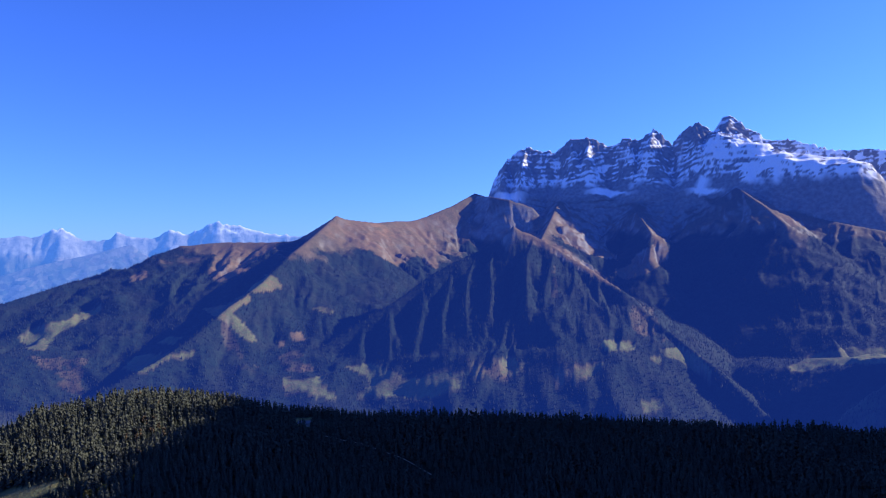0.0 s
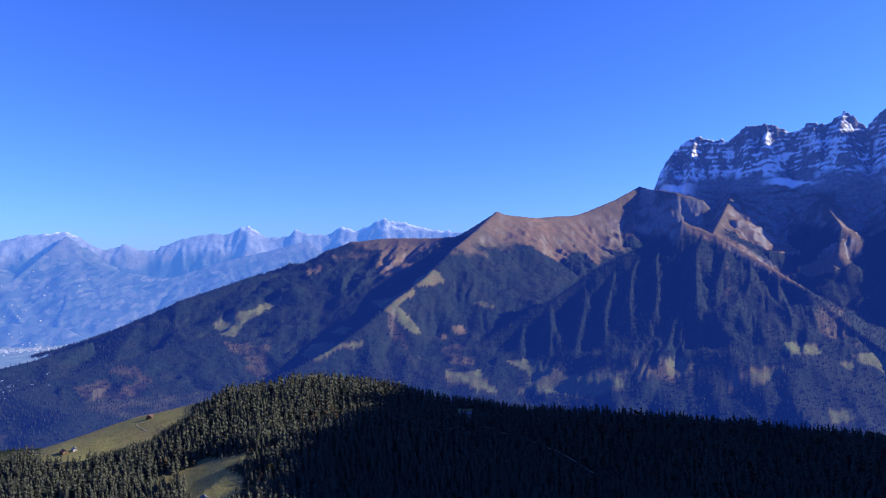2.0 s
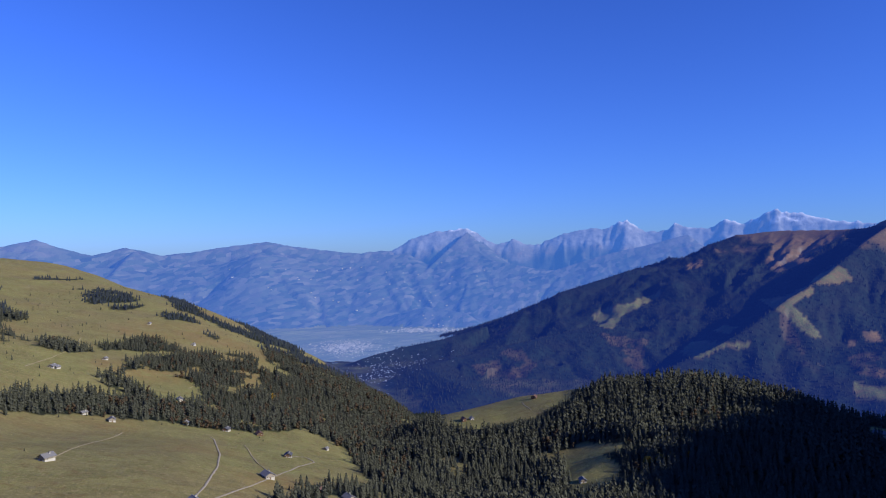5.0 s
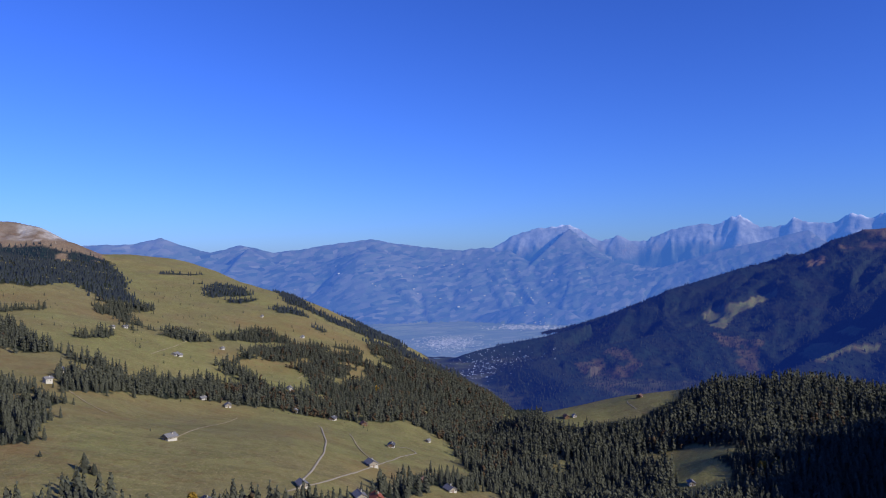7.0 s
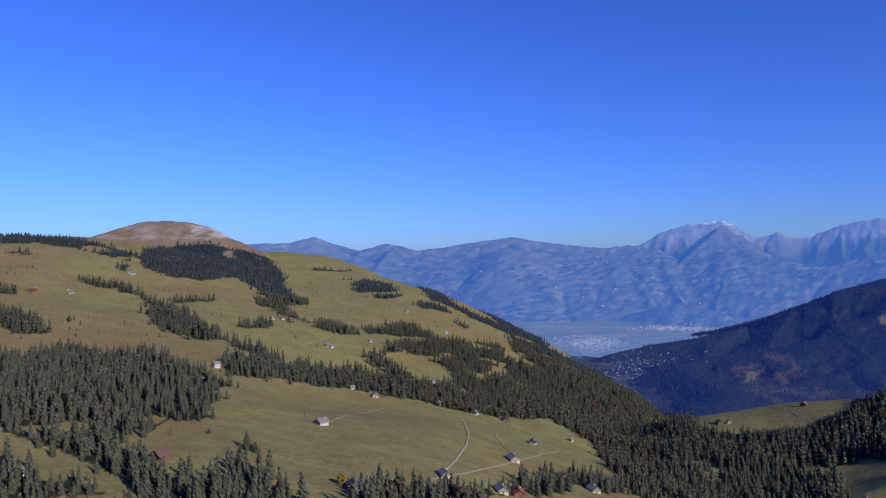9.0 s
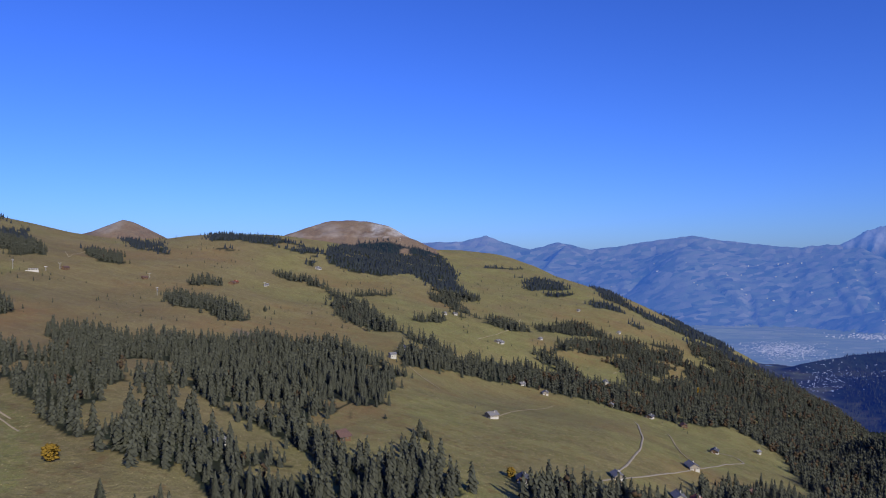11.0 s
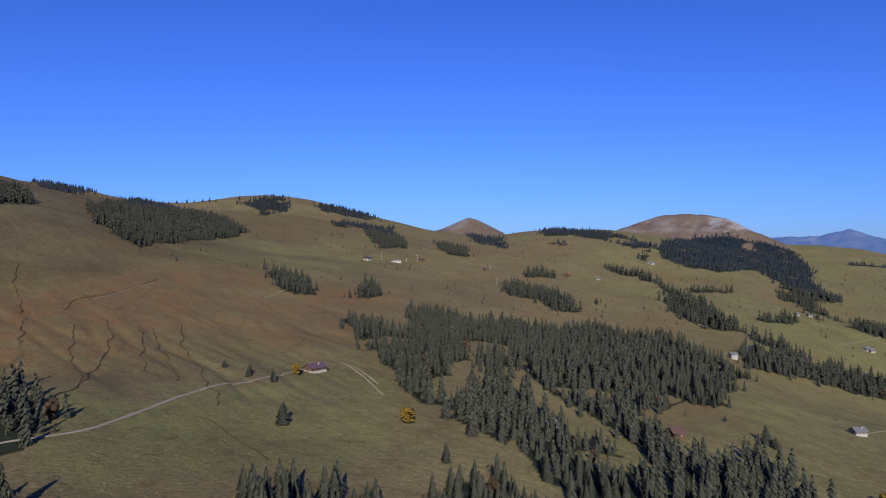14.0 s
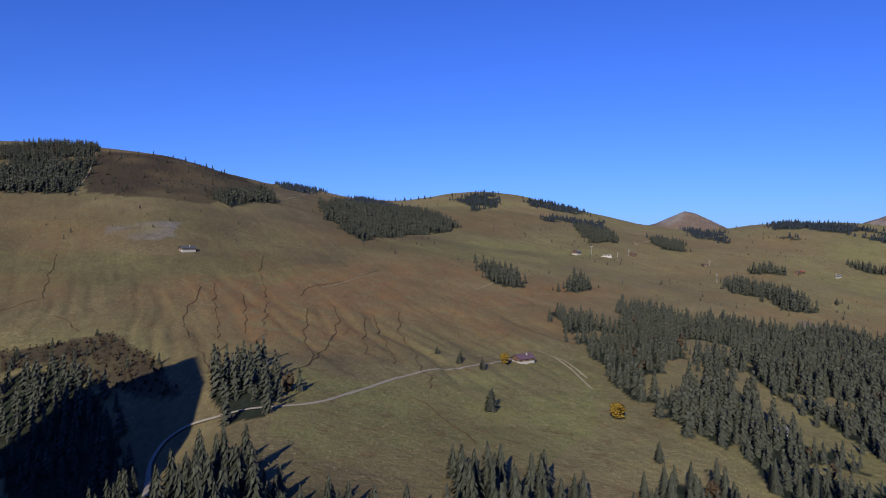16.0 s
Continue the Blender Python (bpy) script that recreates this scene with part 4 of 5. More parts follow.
# steepness
Z = gz.reshape(na, nr)
slope_r = np.gradient(Z, axis=1) / np.gradient(RR, axis=1)
step_a = np.radians(np.gradient(angles))[:, None] * RR
slope = np.hypot(slope_r, (np.roll(Z, -1, 0) - np.roll(Z, 1, 0)) / (2 * step_a)).ravel()
rel = gz - EYE_Z
el = np.degrees(np.arctan2(rel, gr))
patch, patch2 = fbm(gx, gy, 160, 4, 61), fbm(gx, gy, 60, 4, 67)
wood, russet, rock, snow, scrub, green = (np.zeros_like(gx) for _ in range(6))
near0 = np.isin(gwhich, (0, 6, 7)) & (gr < 3700)
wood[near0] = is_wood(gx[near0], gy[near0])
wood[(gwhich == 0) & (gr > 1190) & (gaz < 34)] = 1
fern = np.mean([in_any(gx[near0] + ox, gy[near0] + oy, BRACKEN, 30) for ox, oy in ((-42, 0), (-18, 14), (0, -34), (20, 22), (34, -12), (10, 46))], axis=0)
russet[near0] = np.clip(fern * np.clip(0.85 + 0.7 * patch2[near0] + 0.4 * patch[near0], 0.2, 1.1) + np.clip(patch[near0] * 1.6 - 0.1, 0, 0.45) * (gr[near0] < 2200), 0, 1)
scrub[near0] = np.maximum(in_any(gx[near0], gy[near0], SCRUB, 6) * np.clip(0.85 + 0.5 * patch2[near0], 0, 1), 0.0)
green[near0] = np.clip(in_any(gx[near0], gy[near0], LUSH, 28) * 0.6 + np.clip(-1.2 * patch[near0] - 0.15, 0, 0.4) + 0.8 * np.clip((97 - gaz[near0]) / 18, 0, 1) * np.clip(0.8 - patch2[near0], 0, 1), 0, 1)
rill = np.abs(noise2(gaz[near0] / 1.3 + 0.9 * patch2[near0] + 0.5 * patch[near0], gr[near0] / 160, 201))
scrub[near0] = np.maximum(scrub[near0], 0.55 * np.clip(1 - rill / 0.07, 0, 1) * in_any(gx[near0], gy[near0], BRACKEN, 20) * (gr[near0] < 1000) * np.clip(0.5 + 1.5 * patch2[near0], 0, 1))
# scrub tone deepens with bearing past 97, darkening the grass
scrub[near0] = np.maximum(scrub[near0], 0.50 * np.clip((gaz[near0] - 97) / 26, 0, 1) * np.clip(0.8 + patch[near0] + 0.5 * patch2[near0], 0.2, 1.2) * (gr[near0] < 1700) * np.clip(1.1 - russet[near0], 0.2, 1))
rock[near0] = in_any(gx[near0], gy[near0], SCREE, 12) * np.clip(0.5 + 0.6 * patch2[near0], 0.1, 0.8)
waver = 0.35 * fbm(gx, gy, 70, 3, 73)
meadow = in_any(gaz + waver, el + 0.6 * waver, MEADOWS) & (gr > 1700)
alp, autumn = in_any(gaz + 1.6 * waver, el + waver, ALPS) & (gr > 1700), in_any(gx, gy, AUTUMN, 30)
green[meadow] = 0.85 + 0.15 * patch2[meadow]
mid = np.isin(gwhich, (1, 2, 3)) | ((gwhich == 0) & (gr >= 1500) & (gaz < 49) & (gr < 2500))
treeline = np.where(gwhich == 2, 60, np.where(gwhich == 3, 75, 100)) + 90 * patch + 50 * patch2
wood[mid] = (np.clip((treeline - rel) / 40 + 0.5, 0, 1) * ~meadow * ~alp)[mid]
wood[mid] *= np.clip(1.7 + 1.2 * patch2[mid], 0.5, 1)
russet[mid] = np.clip(0.35 * alp + 0.45 * autumn * (0.6 + patch2) + np.clip(patch - 0.15, 0, 0.5), 0, 1)[mid]
wood[mid] *= (1 - 0.45 * autumn * (patch2 > -0.1))[mid]
rock[mid] = np.clip((slope[mid] - np.where(gwhich[mid] == 1, 0.8, 1.0) - 0.4 * patch2[mid]) * 2.0, 0, 1) * np.where(rel[mid] > -60, np.where(gwhich[mid] == 2, 0.45, 0.8), 0.2)
high = (gwhich == 1) & (gr > 4180)
rock[high] = np.maximum(rock[high], np.clip((rel[high] - 330 - 60 * patch[high]) / 40, 0, 1))
flat = np.clip((1.55 - slope + 0.8 * patch2) / 0.5, 0, 1)
couloir = 1.1 * noise2(gaz * 80 / 38 + 1.2 * patch2, rel / 150, 76) + 0.8 * noise2(gaz * 80 / 17 + patch2, rel / 70 + patch, 78)
strata = rel + 55 * patch + 9 * gaz
streak = 0.42 * noise2(gaz * 80 / 170 + patch, strata / 27, 77) + 0.34 * noise2(gaz * 80 / 60, strata / 11, 79) + 0.30 * np.sin(strata / 4.6 + 3 * patch2) + 0.55 * fbm(gx, gy, 20, 4, 81) + 0.40 * couloir
shoulder = np.clip((-22.8 - gaz) / 1.0, 0, 1)
cover = np.clip((streak + 0.20 + 0.28 * shoulder - np.clip((rel - 680) / 260, 0, 0.35) * (1 - shoulder) - 0.35 * np.clip(slope - 1.3, 0, 1.5)) / 0.10, 0, 1) * np.clip((rel - 435 + 40 * shoulder - 50 * patch2) / 40, 0, 1)
apron = np.zeros_like(rel)
for mid_az, half, low, top in SNOWFIELDS:
    apron = np.maximum(apron, np.clip(1.6 * (1 - np.abs(gaz - mid_az + 0.5 * patch2) / half), 0, 1) * np.clip((rel - low - 40 * patch2) / 8, 0, 1) * np.clip((top - rel + 50 * patch) / 8, 0, 1))
snow[high] = np.maximum(cover, apron)[high]
wood[high & (rel > 150)] = 0
farr = np.isin(gwhich, (4, 5))
rock[farr] = np.clip((rel - 20 + 60 * patch2) / 60, 0, 1)[farr] * np.where(gwhich[farr] == 4, 1, 0.5)
wood[farr] = np.clip((20 - rel + 110 * patch + 60 * patch2) / 60, 0, 0.85)[farr]
snow[farr] = (np.clip((rel - 175 - 50 * patch2) / 30, 0, 1) * np.where((gaz > 39.5) & (gaz < 43), 1, 0.35) * flat)[farr] * (gwhich[farr] == 4)
dome = np.isin(gwhich, (6, 7))
green[dome], russet[dome] = 0, 0.25
rock[dome] = (np.clip((slope - 0.36 + 0.5 * patch2) * 4, 0, 1) * np.where(gaz < 82.6, 1.0, 0.3) * (rel > 40))[dome]
floor = (gwhich == 0) & (gr >= 2400) & (gaz > 30) & (gaz < 80) & (rel < -330)
wood[floor] = np.clip(patch2 * 2 - 0.5, 0, 0.7)[floor]
floor &= gr > 2560 + 60 * patch2
foot = (gwhich == 0) & (gr >= 1700) & (gaz < 56) & (rel < np.where(gaz > 46, -285, -325)) & ~floor
wood[foot] = np.clip(0.75 + 0.8 * patch2, 0, 1)[foot]
kind = np.select([floor, foot, gwhich == 0], [8, 2, 0], gwhich)

ids = np.arange(na * nr).reshape(na, nr)
nxt = np.roll(ids, -1, 0)
quads = np.stack([ids[:, :-1], nxt[:, :-1], nxt[:, 1:], ids[:, 1:]], -1).reshape(-1, 4)[:, ::-1]
quad_kind = kind.reshape(na, nr)[:, :-1].ravel()


def sheet(name, faces, mat, label, category):
    used, inv = np.unique(faces, return_inverse=True)
    me = bpy.data.meshes.new(name)
    me.vertices.add(len(used))
    me.vertices.foreach_set("co", np.stack([gx[used], gy[used], gz[used]], -1).astype(np.float32).ravel())
    me.loops.add(faces.size)
    me.loops.foreach_set("vertex_index", inv.ravel().astype(np.int32))
    me.polygons.add(len(faces))
    me.polygons.foreach_set("loop_start", np.arange(0, faces.size, 4, dtype=np.int32))
    me.polygons.foreach_set("use_smooth", np.ones(len(faces), bool))
    for key, values in (("wood", wood), ("russet", russet), ("rock", rock), ("snow", snow), ("scrub", scrub), ("green", green)):
        me.attributes.new(key, "FLOAT", "POINT").data.foreach_set("value", values[used].astype(np.float32))
    me.update()
    me.materials.append(mat)
    return tagged(new(name, me), label, category, kind="structure")


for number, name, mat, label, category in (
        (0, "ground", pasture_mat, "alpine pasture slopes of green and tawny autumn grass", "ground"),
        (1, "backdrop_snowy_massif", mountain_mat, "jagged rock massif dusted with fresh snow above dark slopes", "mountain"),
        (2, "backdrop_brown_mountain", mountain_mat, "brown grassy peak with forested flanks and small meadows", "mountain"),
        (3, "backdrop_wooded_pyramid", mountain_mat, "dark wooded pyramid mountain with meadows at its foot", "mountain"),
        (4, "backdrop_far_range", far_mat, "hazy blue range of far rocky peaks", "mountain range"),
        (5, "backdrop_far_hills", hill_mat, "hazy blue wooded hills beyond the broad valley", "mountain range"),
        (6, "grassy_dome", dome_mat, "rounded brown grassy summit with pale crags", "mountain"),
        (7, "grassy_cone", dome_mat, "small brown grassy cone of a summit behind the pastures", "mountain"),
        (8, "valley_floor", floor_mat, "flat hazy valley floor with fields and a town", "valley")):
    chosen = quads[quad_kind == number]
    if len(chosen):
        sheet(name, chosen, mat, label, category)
# the ground straight below the start
bm = bmesh.new()
ring = [bm.verts.new((gx[ids[k, 0]], gy[ids[k, 0]], gz[ids[k, 0]])) for k in range(0, na)]
middle = bm.verts.new((0, 0, float(land(np.zeros(1), np.zeros(1))[0])))
for k in range(na):
    bm.faces.new((ring[k], ring[(k + 1) % na], middle))
me = bpy.data.meshes.new("ground_below")
bm.to_mesh(me)
bm.free()
me.materials.append(pasture_mat)
tagged(new("ground_below", me), "tawny pasture grass directly below the viewpoint", "ground", kind="structure")


def ribbon(name, line, half, mat, label, category, ragged=0.25):
    """A track laid on the ground, with worn, uneven edges."""
    p = np.array(line, float)
    d = np.concatenate([[0], np.cumsum(np.hypot(*np.diff(p, axis=0).T))])
    q = np.arange(0, d[-1], 2.5)
    x, y = np.interp(q, d, p[:, 0]), np.interp(q, d, p[:, 1])
    for _ in range(12):
        if ragged > 0.5:
            x, y = x + 0.3 * noise2(q / 5, q * 0 + 3, 8), y + 0.3 * noise2(q / 5, q * 0 + 8, 9)
        x[1:-1], y[1:-1] = (x[:-2] + 2 * x[1:-1] + x[2:]) / 4, (y[:-2] + 2 * y[1:-1] + y[2:]) / 4
    tx_, ty_ = np.gradient(x), np.gradient(y)
    ln = np.hypot(tx_, ty_) + 1e-9
    rows_ = []
    for side in (-1.0, -0.4, 0.4, 1.0):
        w = half * side * (1 + ragged * noise2(q / 5, np.full_like(q, side * 9), 5))
        vx, vy = x - ty_ / ln * w, y + tx_ / ln * w
        vz = np.maximum.reduce([land(vx + ox, vy + oy) for ox, oy in ((0, 0), (1.5, 0), (-1.5, 0), (0, 1.5), (0, -1.5))])
        rows_.append(np.stack([vx, vy, vz + (0.16 if abs(side) < 0.9 else 0.0)], -1))
    pts = np.stack(rows_, 1).reshape(-1, 3)
    k = np.arange(len(q) - 1)[:, None] * 4 + np.arange(3)[None]
    faces = np.stack([k, k + 1, k + 5, k + 4], -1).reshape(-1, 4)
    me = bpy.data.meshes.new(name)
    me.from_pydata(pts.tolist(), [], faces.tolist())
    me.materials.append(mat)
    return tagged(new(name, me), label, category, kind="structure")


gravel_mat = plain("gravel", (0.32, 0.285, 0.23), 0.95, 1.2, 0.72)
path_mat = plain("trodden_path", (0.37, 0.31, 0.21), 0.95, 1.5, 0.7)
for line in ROADS:
    ribbon("road", line, 1.2 if line is ROADS[0] else 0.8, gravel_mat, "pale gravel farm track winding over the pasture", "road")
soil_mat = plain("dark_peaty_soil", (0.120, 0.080, 0.044), 0.95, 0.8, 0.6)
for line in RUNNELS:
    ribbon("runnel", line, 0.42, soil_mat, "dark eroded runnel cut into the grass slope", "runnel", 0.8)
for line in PATHS:
    ribbon("path", line, 0.6, path_mat, "narrow trodden path across the grass", "path")

# ---- trees ----
def spruce_mesh(rng, sprays, spread):
    """A spruce crown one metre high: drooping sprays of needles round a slim dark core. Returns points and triangles."""
    pts = [(0.09 * math.cos(1.2566 * k), 0.09 * math.sin(1.2566 * k), 0.05) for k in range(5)] + [(0, 0, 1.0)]
    tris = [(k, (k + 1) % 5, 5) for k in range(5)]
    for k in range(sprays):
        h = 0.97 * (1 - (1 - (k + 0.5) / sprays) ** 0.56)
        out = (0.222 * (1 - h) ** 0.78 * min(1.0, 0.8 + h) + 0.012) * (0.72 + 0.5 * rng.random())
        ang, half = 2.4 * k + 0.9 * (rng.random() - 0.5), spread * (0.035 + 0.05 * (1 - h)) * (0.7 + 0.6 * rng.random())
        c, d, droop = math.cos(ang), math.sin(ang), 0.03 + 0.05 * rng.random()
        top = min(1.0, h + 0.055 + 0.03 * rng.random())
        start = len(pts)
        pts += [(0.22 * out * c - half * d, 0.22 * out * d + half * c, top), (0.22 * out * c + half * d, 0.22 * out * d - half * c, top - 0.015),
                (out * c + 0.3 * half * d, out * d - 0.3 * half * c, h - droop), (out * c - 0.5 * half * d, out * d + 0.5 * half * c, h - 0.6 * droop)]
        tris += [(start, start + 3, start + 2), (start, start + 2, start + 1)]
    return np.array(pts), np.array(tris)


def round_mesh(rng, clumps):
    """A broad-leaved crown one metre high: many small ragged clumps on short limbs."""
    pts, tris = [], []
    for _ in range(clumps):
        a, h = rng.random() * 6.28, 0.14 + 0.8 * rng.random()
        out = 0.26 * math.sqrt(rng.random()) * math.sqrt(max(0.05, 1 - ((h - 0.55) / 0.44) ** 2))
        c = np.array((out * math.cos(a), out * math.sin(a), h))
        size, start = (0.045 + 0.06 * rng.random()) * (1.0 if clumps > 30 else 2.2), len(pts)
        tip = np.array(Euler((rng.random() * 6.28, rng.random() * 6.28, rng.random() * 6.28)).to_matrix())
        for v in ((1, 0, 0), (-1, 0, 0), (0, 1, 0), (0, -1, 0), (0, 0, 1), (0, 0, -1)):
            pts.append(tuple(c + size * (0.6 + 0.7 * rng.random()) * (tip @ np.array(v) + 0.5 * (np.array([rng.random(), rng.random(), rng.random()]) - 0.5))))
        for t in ((0, 2, 4), (2, 1, 4), (1, 3, 4), (3, 0, 4), (2, 0, 5), (1, 2, 5), (3, 1, 5), (0, 3, 5)):
            tris.append(tuple(start + k for k in t))
    return np.array(pts), np.array(tris)


def trunk_mesh(height, base):
    pts, tris = [], []
    for k, (h, w) in enumerate(((-0.04, 1.25), (0.06, 1.0), (0.5, 0.55), (1.0, 0.12))):
        for s in range(5):
            pts.append((base * w * math.cos(s * 1.2566), base * w * math.sin(s * 1.2566), height * h))
        if k:
            for s in range(5):
                a, b = (k - 1) * 5 + s, (k - 1) * 5 + (s + 1) % 5
                tris += [(a, b, b + 5), (a, b + 5, a + 5)]
    return np.array(pts), np.array(tris)


def mesh_of(name, pts, tris, mat):
    me = bpy.data.meshes.new(name)
    me.vertices.add(len(pts))
    me.vertices.foreach_set("co", np.asarray(pts, np.float32).ravel())
    me.loops.add(tris.size)
    me.loops.foreach_set("vertex_index", np.asarray(tris, np.int32).ravel())
    me.polygons.add(len(tris))
    me.polygons.foreach_set("loop_start", np.arange(0, tris.size, 3, dtype=np.int32))
    me.update()
    me.materials.append(mat)
    return me


def scatter(x0, x1, y0, y1, gap, seed):
    rng = np.random.default_rng(seed)
    x, y = np.meshgrid(np.arange(x0, x1, gap), np.arange(y0, y1, gap))
    x, y = x.ravel(), y.ravel()
    return x + (rng.random(x.size) - 0.5) * gap * 1.15, y + (rng.random(x.size) - 0.5) * gap * 1.1


def stand(name, x, y, tall, shapes, mat, label, seed, z=None):
    """Many trees joined into one mesh."""
    if len(x) == 0:
        return
    rng = np.random.default_rng(seed)
    z = land(x, y) if z is None else z
    pick, spin = rng.integers(0, len(shapes), len(x)), rng.random(len(x)) * 6.28
    P, T, base = [], [], 0
    for s, (pts, tris) in enumerate(shapes):
        k = np.where(pick == s)[0]
        c, w = np.cos(spin[k])[:, None], np.sin(spin[k])[:, None]
        wide = (tall[k] * rng.uniform(0.85, 1.2, len(k)))[:, None]
        px = (pts[:, 0] * c - pts[:, 1] * w) * wide + x[k][:, None]
        py = (pts[:, 0] * w + pts[:, 1] * c) * wide + y[k][:, None]
        pz = pts[:, 2] * tall[k][:, None] + z[k][:, None] - 0.3
        P.append(np.stack([px, py, pz], -1).reshape(-1, 3))
        T.append((tris[None] + (np.arange(len(k)) * len(pts))[:, None, None]).reshape(-1, 3) + base)
        base += len(P[-1])
    ob = new(name, mesh_of(name, np.concatenate(P), np.concatenate(T), mat))
    return tagged(ob, label, "forest", kind="stuff")


rs = random.Random(4)
fine_spruce = [spruce_mesh(rs, 150, 0.6) for _ in range(5)]
mid_spruce = [spruce_mesh(rs, 34, 1.15) for _ in range(6)]
far_spruce = [spruce_mesh(rs, 15, 1.6) for _ in range(6)]
speck_spruce = [(np.array([(0.2, 0, 0.02), (-0.12, 0.17, 0.0), (-0.1, -0.18, 0.03), (0.02, 0, 1.0)]), np.array([(0, 1, 3), (1, 2, 3), (2, 0, 3)])),
                (np.array([(0.26, 0.05, 0.02), (-0.16, 0.2, 0.0), (-0.1, -0.22, 0.03), (0.0, 0.04, 0.85)]), np.array([(0, 1, 3), (1, 2, 3), (2, 0, 3)]))]
round_crown = [round_mesh(rs, 130) for _ in range(4)]
low_crown = [round_mesh(rs, 8) for _ in range(5)]

rng = np.random.default_rng(11)
tx, ty = scatter(-1750, 1450, -1480, 1750, 6.6, 1)
tr, taz = np.hypot(tx, ty), np.degrees(np.arctan2(-tx, ty))
keep = (tr < 1610) & (taz > -48) & ((taz < 160) | ((tr < 420) & (ty < -150)))
tx, ty, tr, taz = tx[keep], ty[keep], tr[keep], taz[keep]
keep = is_wood(tx + rng.normal(0, 1, len(tx)) * np.where(taz > 40, 6, 2), ty + rng.normal(0, 1, len(tx)) * np.where(taz > 40, 6, 2)) & ((tr < 1100) | (taz > 33)) & (rng.random(len(tx)) < 0.93) & (along(tx, ty, ROADS, 3.0) < 0.2)
tx, ty, tr, taz = tx[keep], ty[keep], tr[keep], taz[keep]
tall = np.where(taz < 40, 11.5, 10.0) + np.where(taz < 40, 8.0, 6.5) * rng.random(len(tx)) ** 0.8
tall = tall * np.clip(1 + 0.5 * fbm(tx, ty, 70, 3, 29), 0.65, 1.3) * np.where(rng.random(len(tx)) < 0.2, 0.6, 1.0)
for back in (12, 25, 40):
    tall[in_any(tx - 0.966 * back, ty - 0.259 * back, CLEARINGS)] *= 0.7
leafy = rng.random(len(tx)) < np.where((taz < 5) | ((taz > 46) & (taz < 66) & (tr > 700)), 0.12, 0.006) + 0.25 * (fbm(tx, ty, 120, 2, 44) > 0.62)
order = np.argsort(tr)
single = np.zeros(len(tx), bool)
single[order[:280]] = True
for name, sel, shapes, mat, label in (
        ("spruce_wood", ~single & ~leafy & (tr < 860), mid_spruce, spruce_mat, "dense dark green spruce wood on the alpine slope"),
        ("distant_spruce_wood", ~single & ~leafy & (tr >= 860), far_spruce, spruce_mat, "dark spruce wood on the more distant slopes"),
        ("autumn_beech_wood", ~single & leafy, low_crown, bare_mat, "brown autumn broad-leaved trees among the spruces")):
    stand(name, tx[sel], ty[sel], tall[sel] * (0.75 if "beech" in name else 1), shapes, mat, label, 3)

# the nearest trees, each a thing of its own
kinds = [(mesh_of("crown", p, t, spruce_mat), mesh_of("trunk", *trunk_mesh(0.9, 0.02), bark_mat)) for p, t in fine_spruce]
round_kinds = [(mesh_of("crown", p, t, bare_mat), mesh_of("trunk", *trunk_mesh(0.7, 0.022), bark_mat)) for p, t in round_crown]
gold_kinds = [(mesh_of("crown", p, t, larch_mat), mesh_of("trunk", *trunk_mesh(0.7, 0.022), bark_mat)) for p, t in round_crown]


def tree(name, kind, x, y, height, label, group, wide=1.0):
    ob = new(name)
    ob.location = (x, y, float(land(np.array([x]), np.array([y]))[0]) - 0.2)
    ob.rotation_euler = (0, 0, (x * 7.3 + y * 3.1) % 6.28)
    ob.scale = (height * wide, height * wide, height)
    for part_name, me in (("crown", kind[0]), ("trunk", kind[1])):
        p = new(part_name, me)
        p.parent = ob
    return tagged(ob, label, "tree", group)


for k in np.where(single)[0]:
    if leafy[k]:
        tree("beech_tree", round_kinds[k % 4], tx[k], ty[k], tall[k] * 0.7, "brown autumn broad-leaved tree at the wood's edge", "trees of the near woods")
    else:
        tree("spruce_tree", kinds[k % 5], tx[k], ty[k], tall[k], "tall dark green spruce standing in the near wood", "trees of the near woods")
for x, y, h, w in LONE_SPRUCES:
    tree("spruce_tree", kinds[int(abs(x) + abs(y)) % 5], x, y, h * 0.62, "lone dark spruce standing in the open pasture", "lone trees on the pasture", 1.35 * w)
for x, y, h in GOLDEN_TREES:
    tree("golden_tree", gold_kinds[int(abs(x)) % 4], x, y, h * 0.7, "golden yellow autumn tree on the slope", "golden trees", 1.55)

# woods on the middle and far slopes
fx, fy = scatter(-3000, 400, -1500, 3000, 11, 2)
fr, faz = np.hypot(fx, fy), np.degrees(np.arctan2(-fx, fy))
keep = (fr > 1610) & (fr < 3000) & (faz > 38) & (faz < 160)
fx, fy = fx[keep], fy[keep]
_, fw, _ = land(fx, fy, True)
keep = np.isin(fw, (0, 6)) & is_wood(fx + rng.normal(0, 9, len(fx)), fy + rng.normal(0, 9, len(fx))) & (land(fx, fy) > EYE_Z - 325)
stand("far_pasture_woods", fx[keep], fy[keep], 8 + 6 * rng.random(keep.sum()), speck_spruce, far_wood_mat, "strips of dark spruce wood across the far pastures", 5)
fx, fy = scatter(-2300, 2200, 1200, 3700, 10.0, 3)
fr, faz = np.hypot(fx, fy), np.degrees(np.arctan2(-fx, fy))
keep = (fr > 1700) & (fr < 3650) & (faz > -41) & (faz < 47.2)
fx, fy = fx[keep], fy[keep]
fz, fw, _ = land(fx, fy, True)
p1, p2 = fbm(fx, fy, 160, 4, 61), fbm(fx, fy, 60, 4, 67)
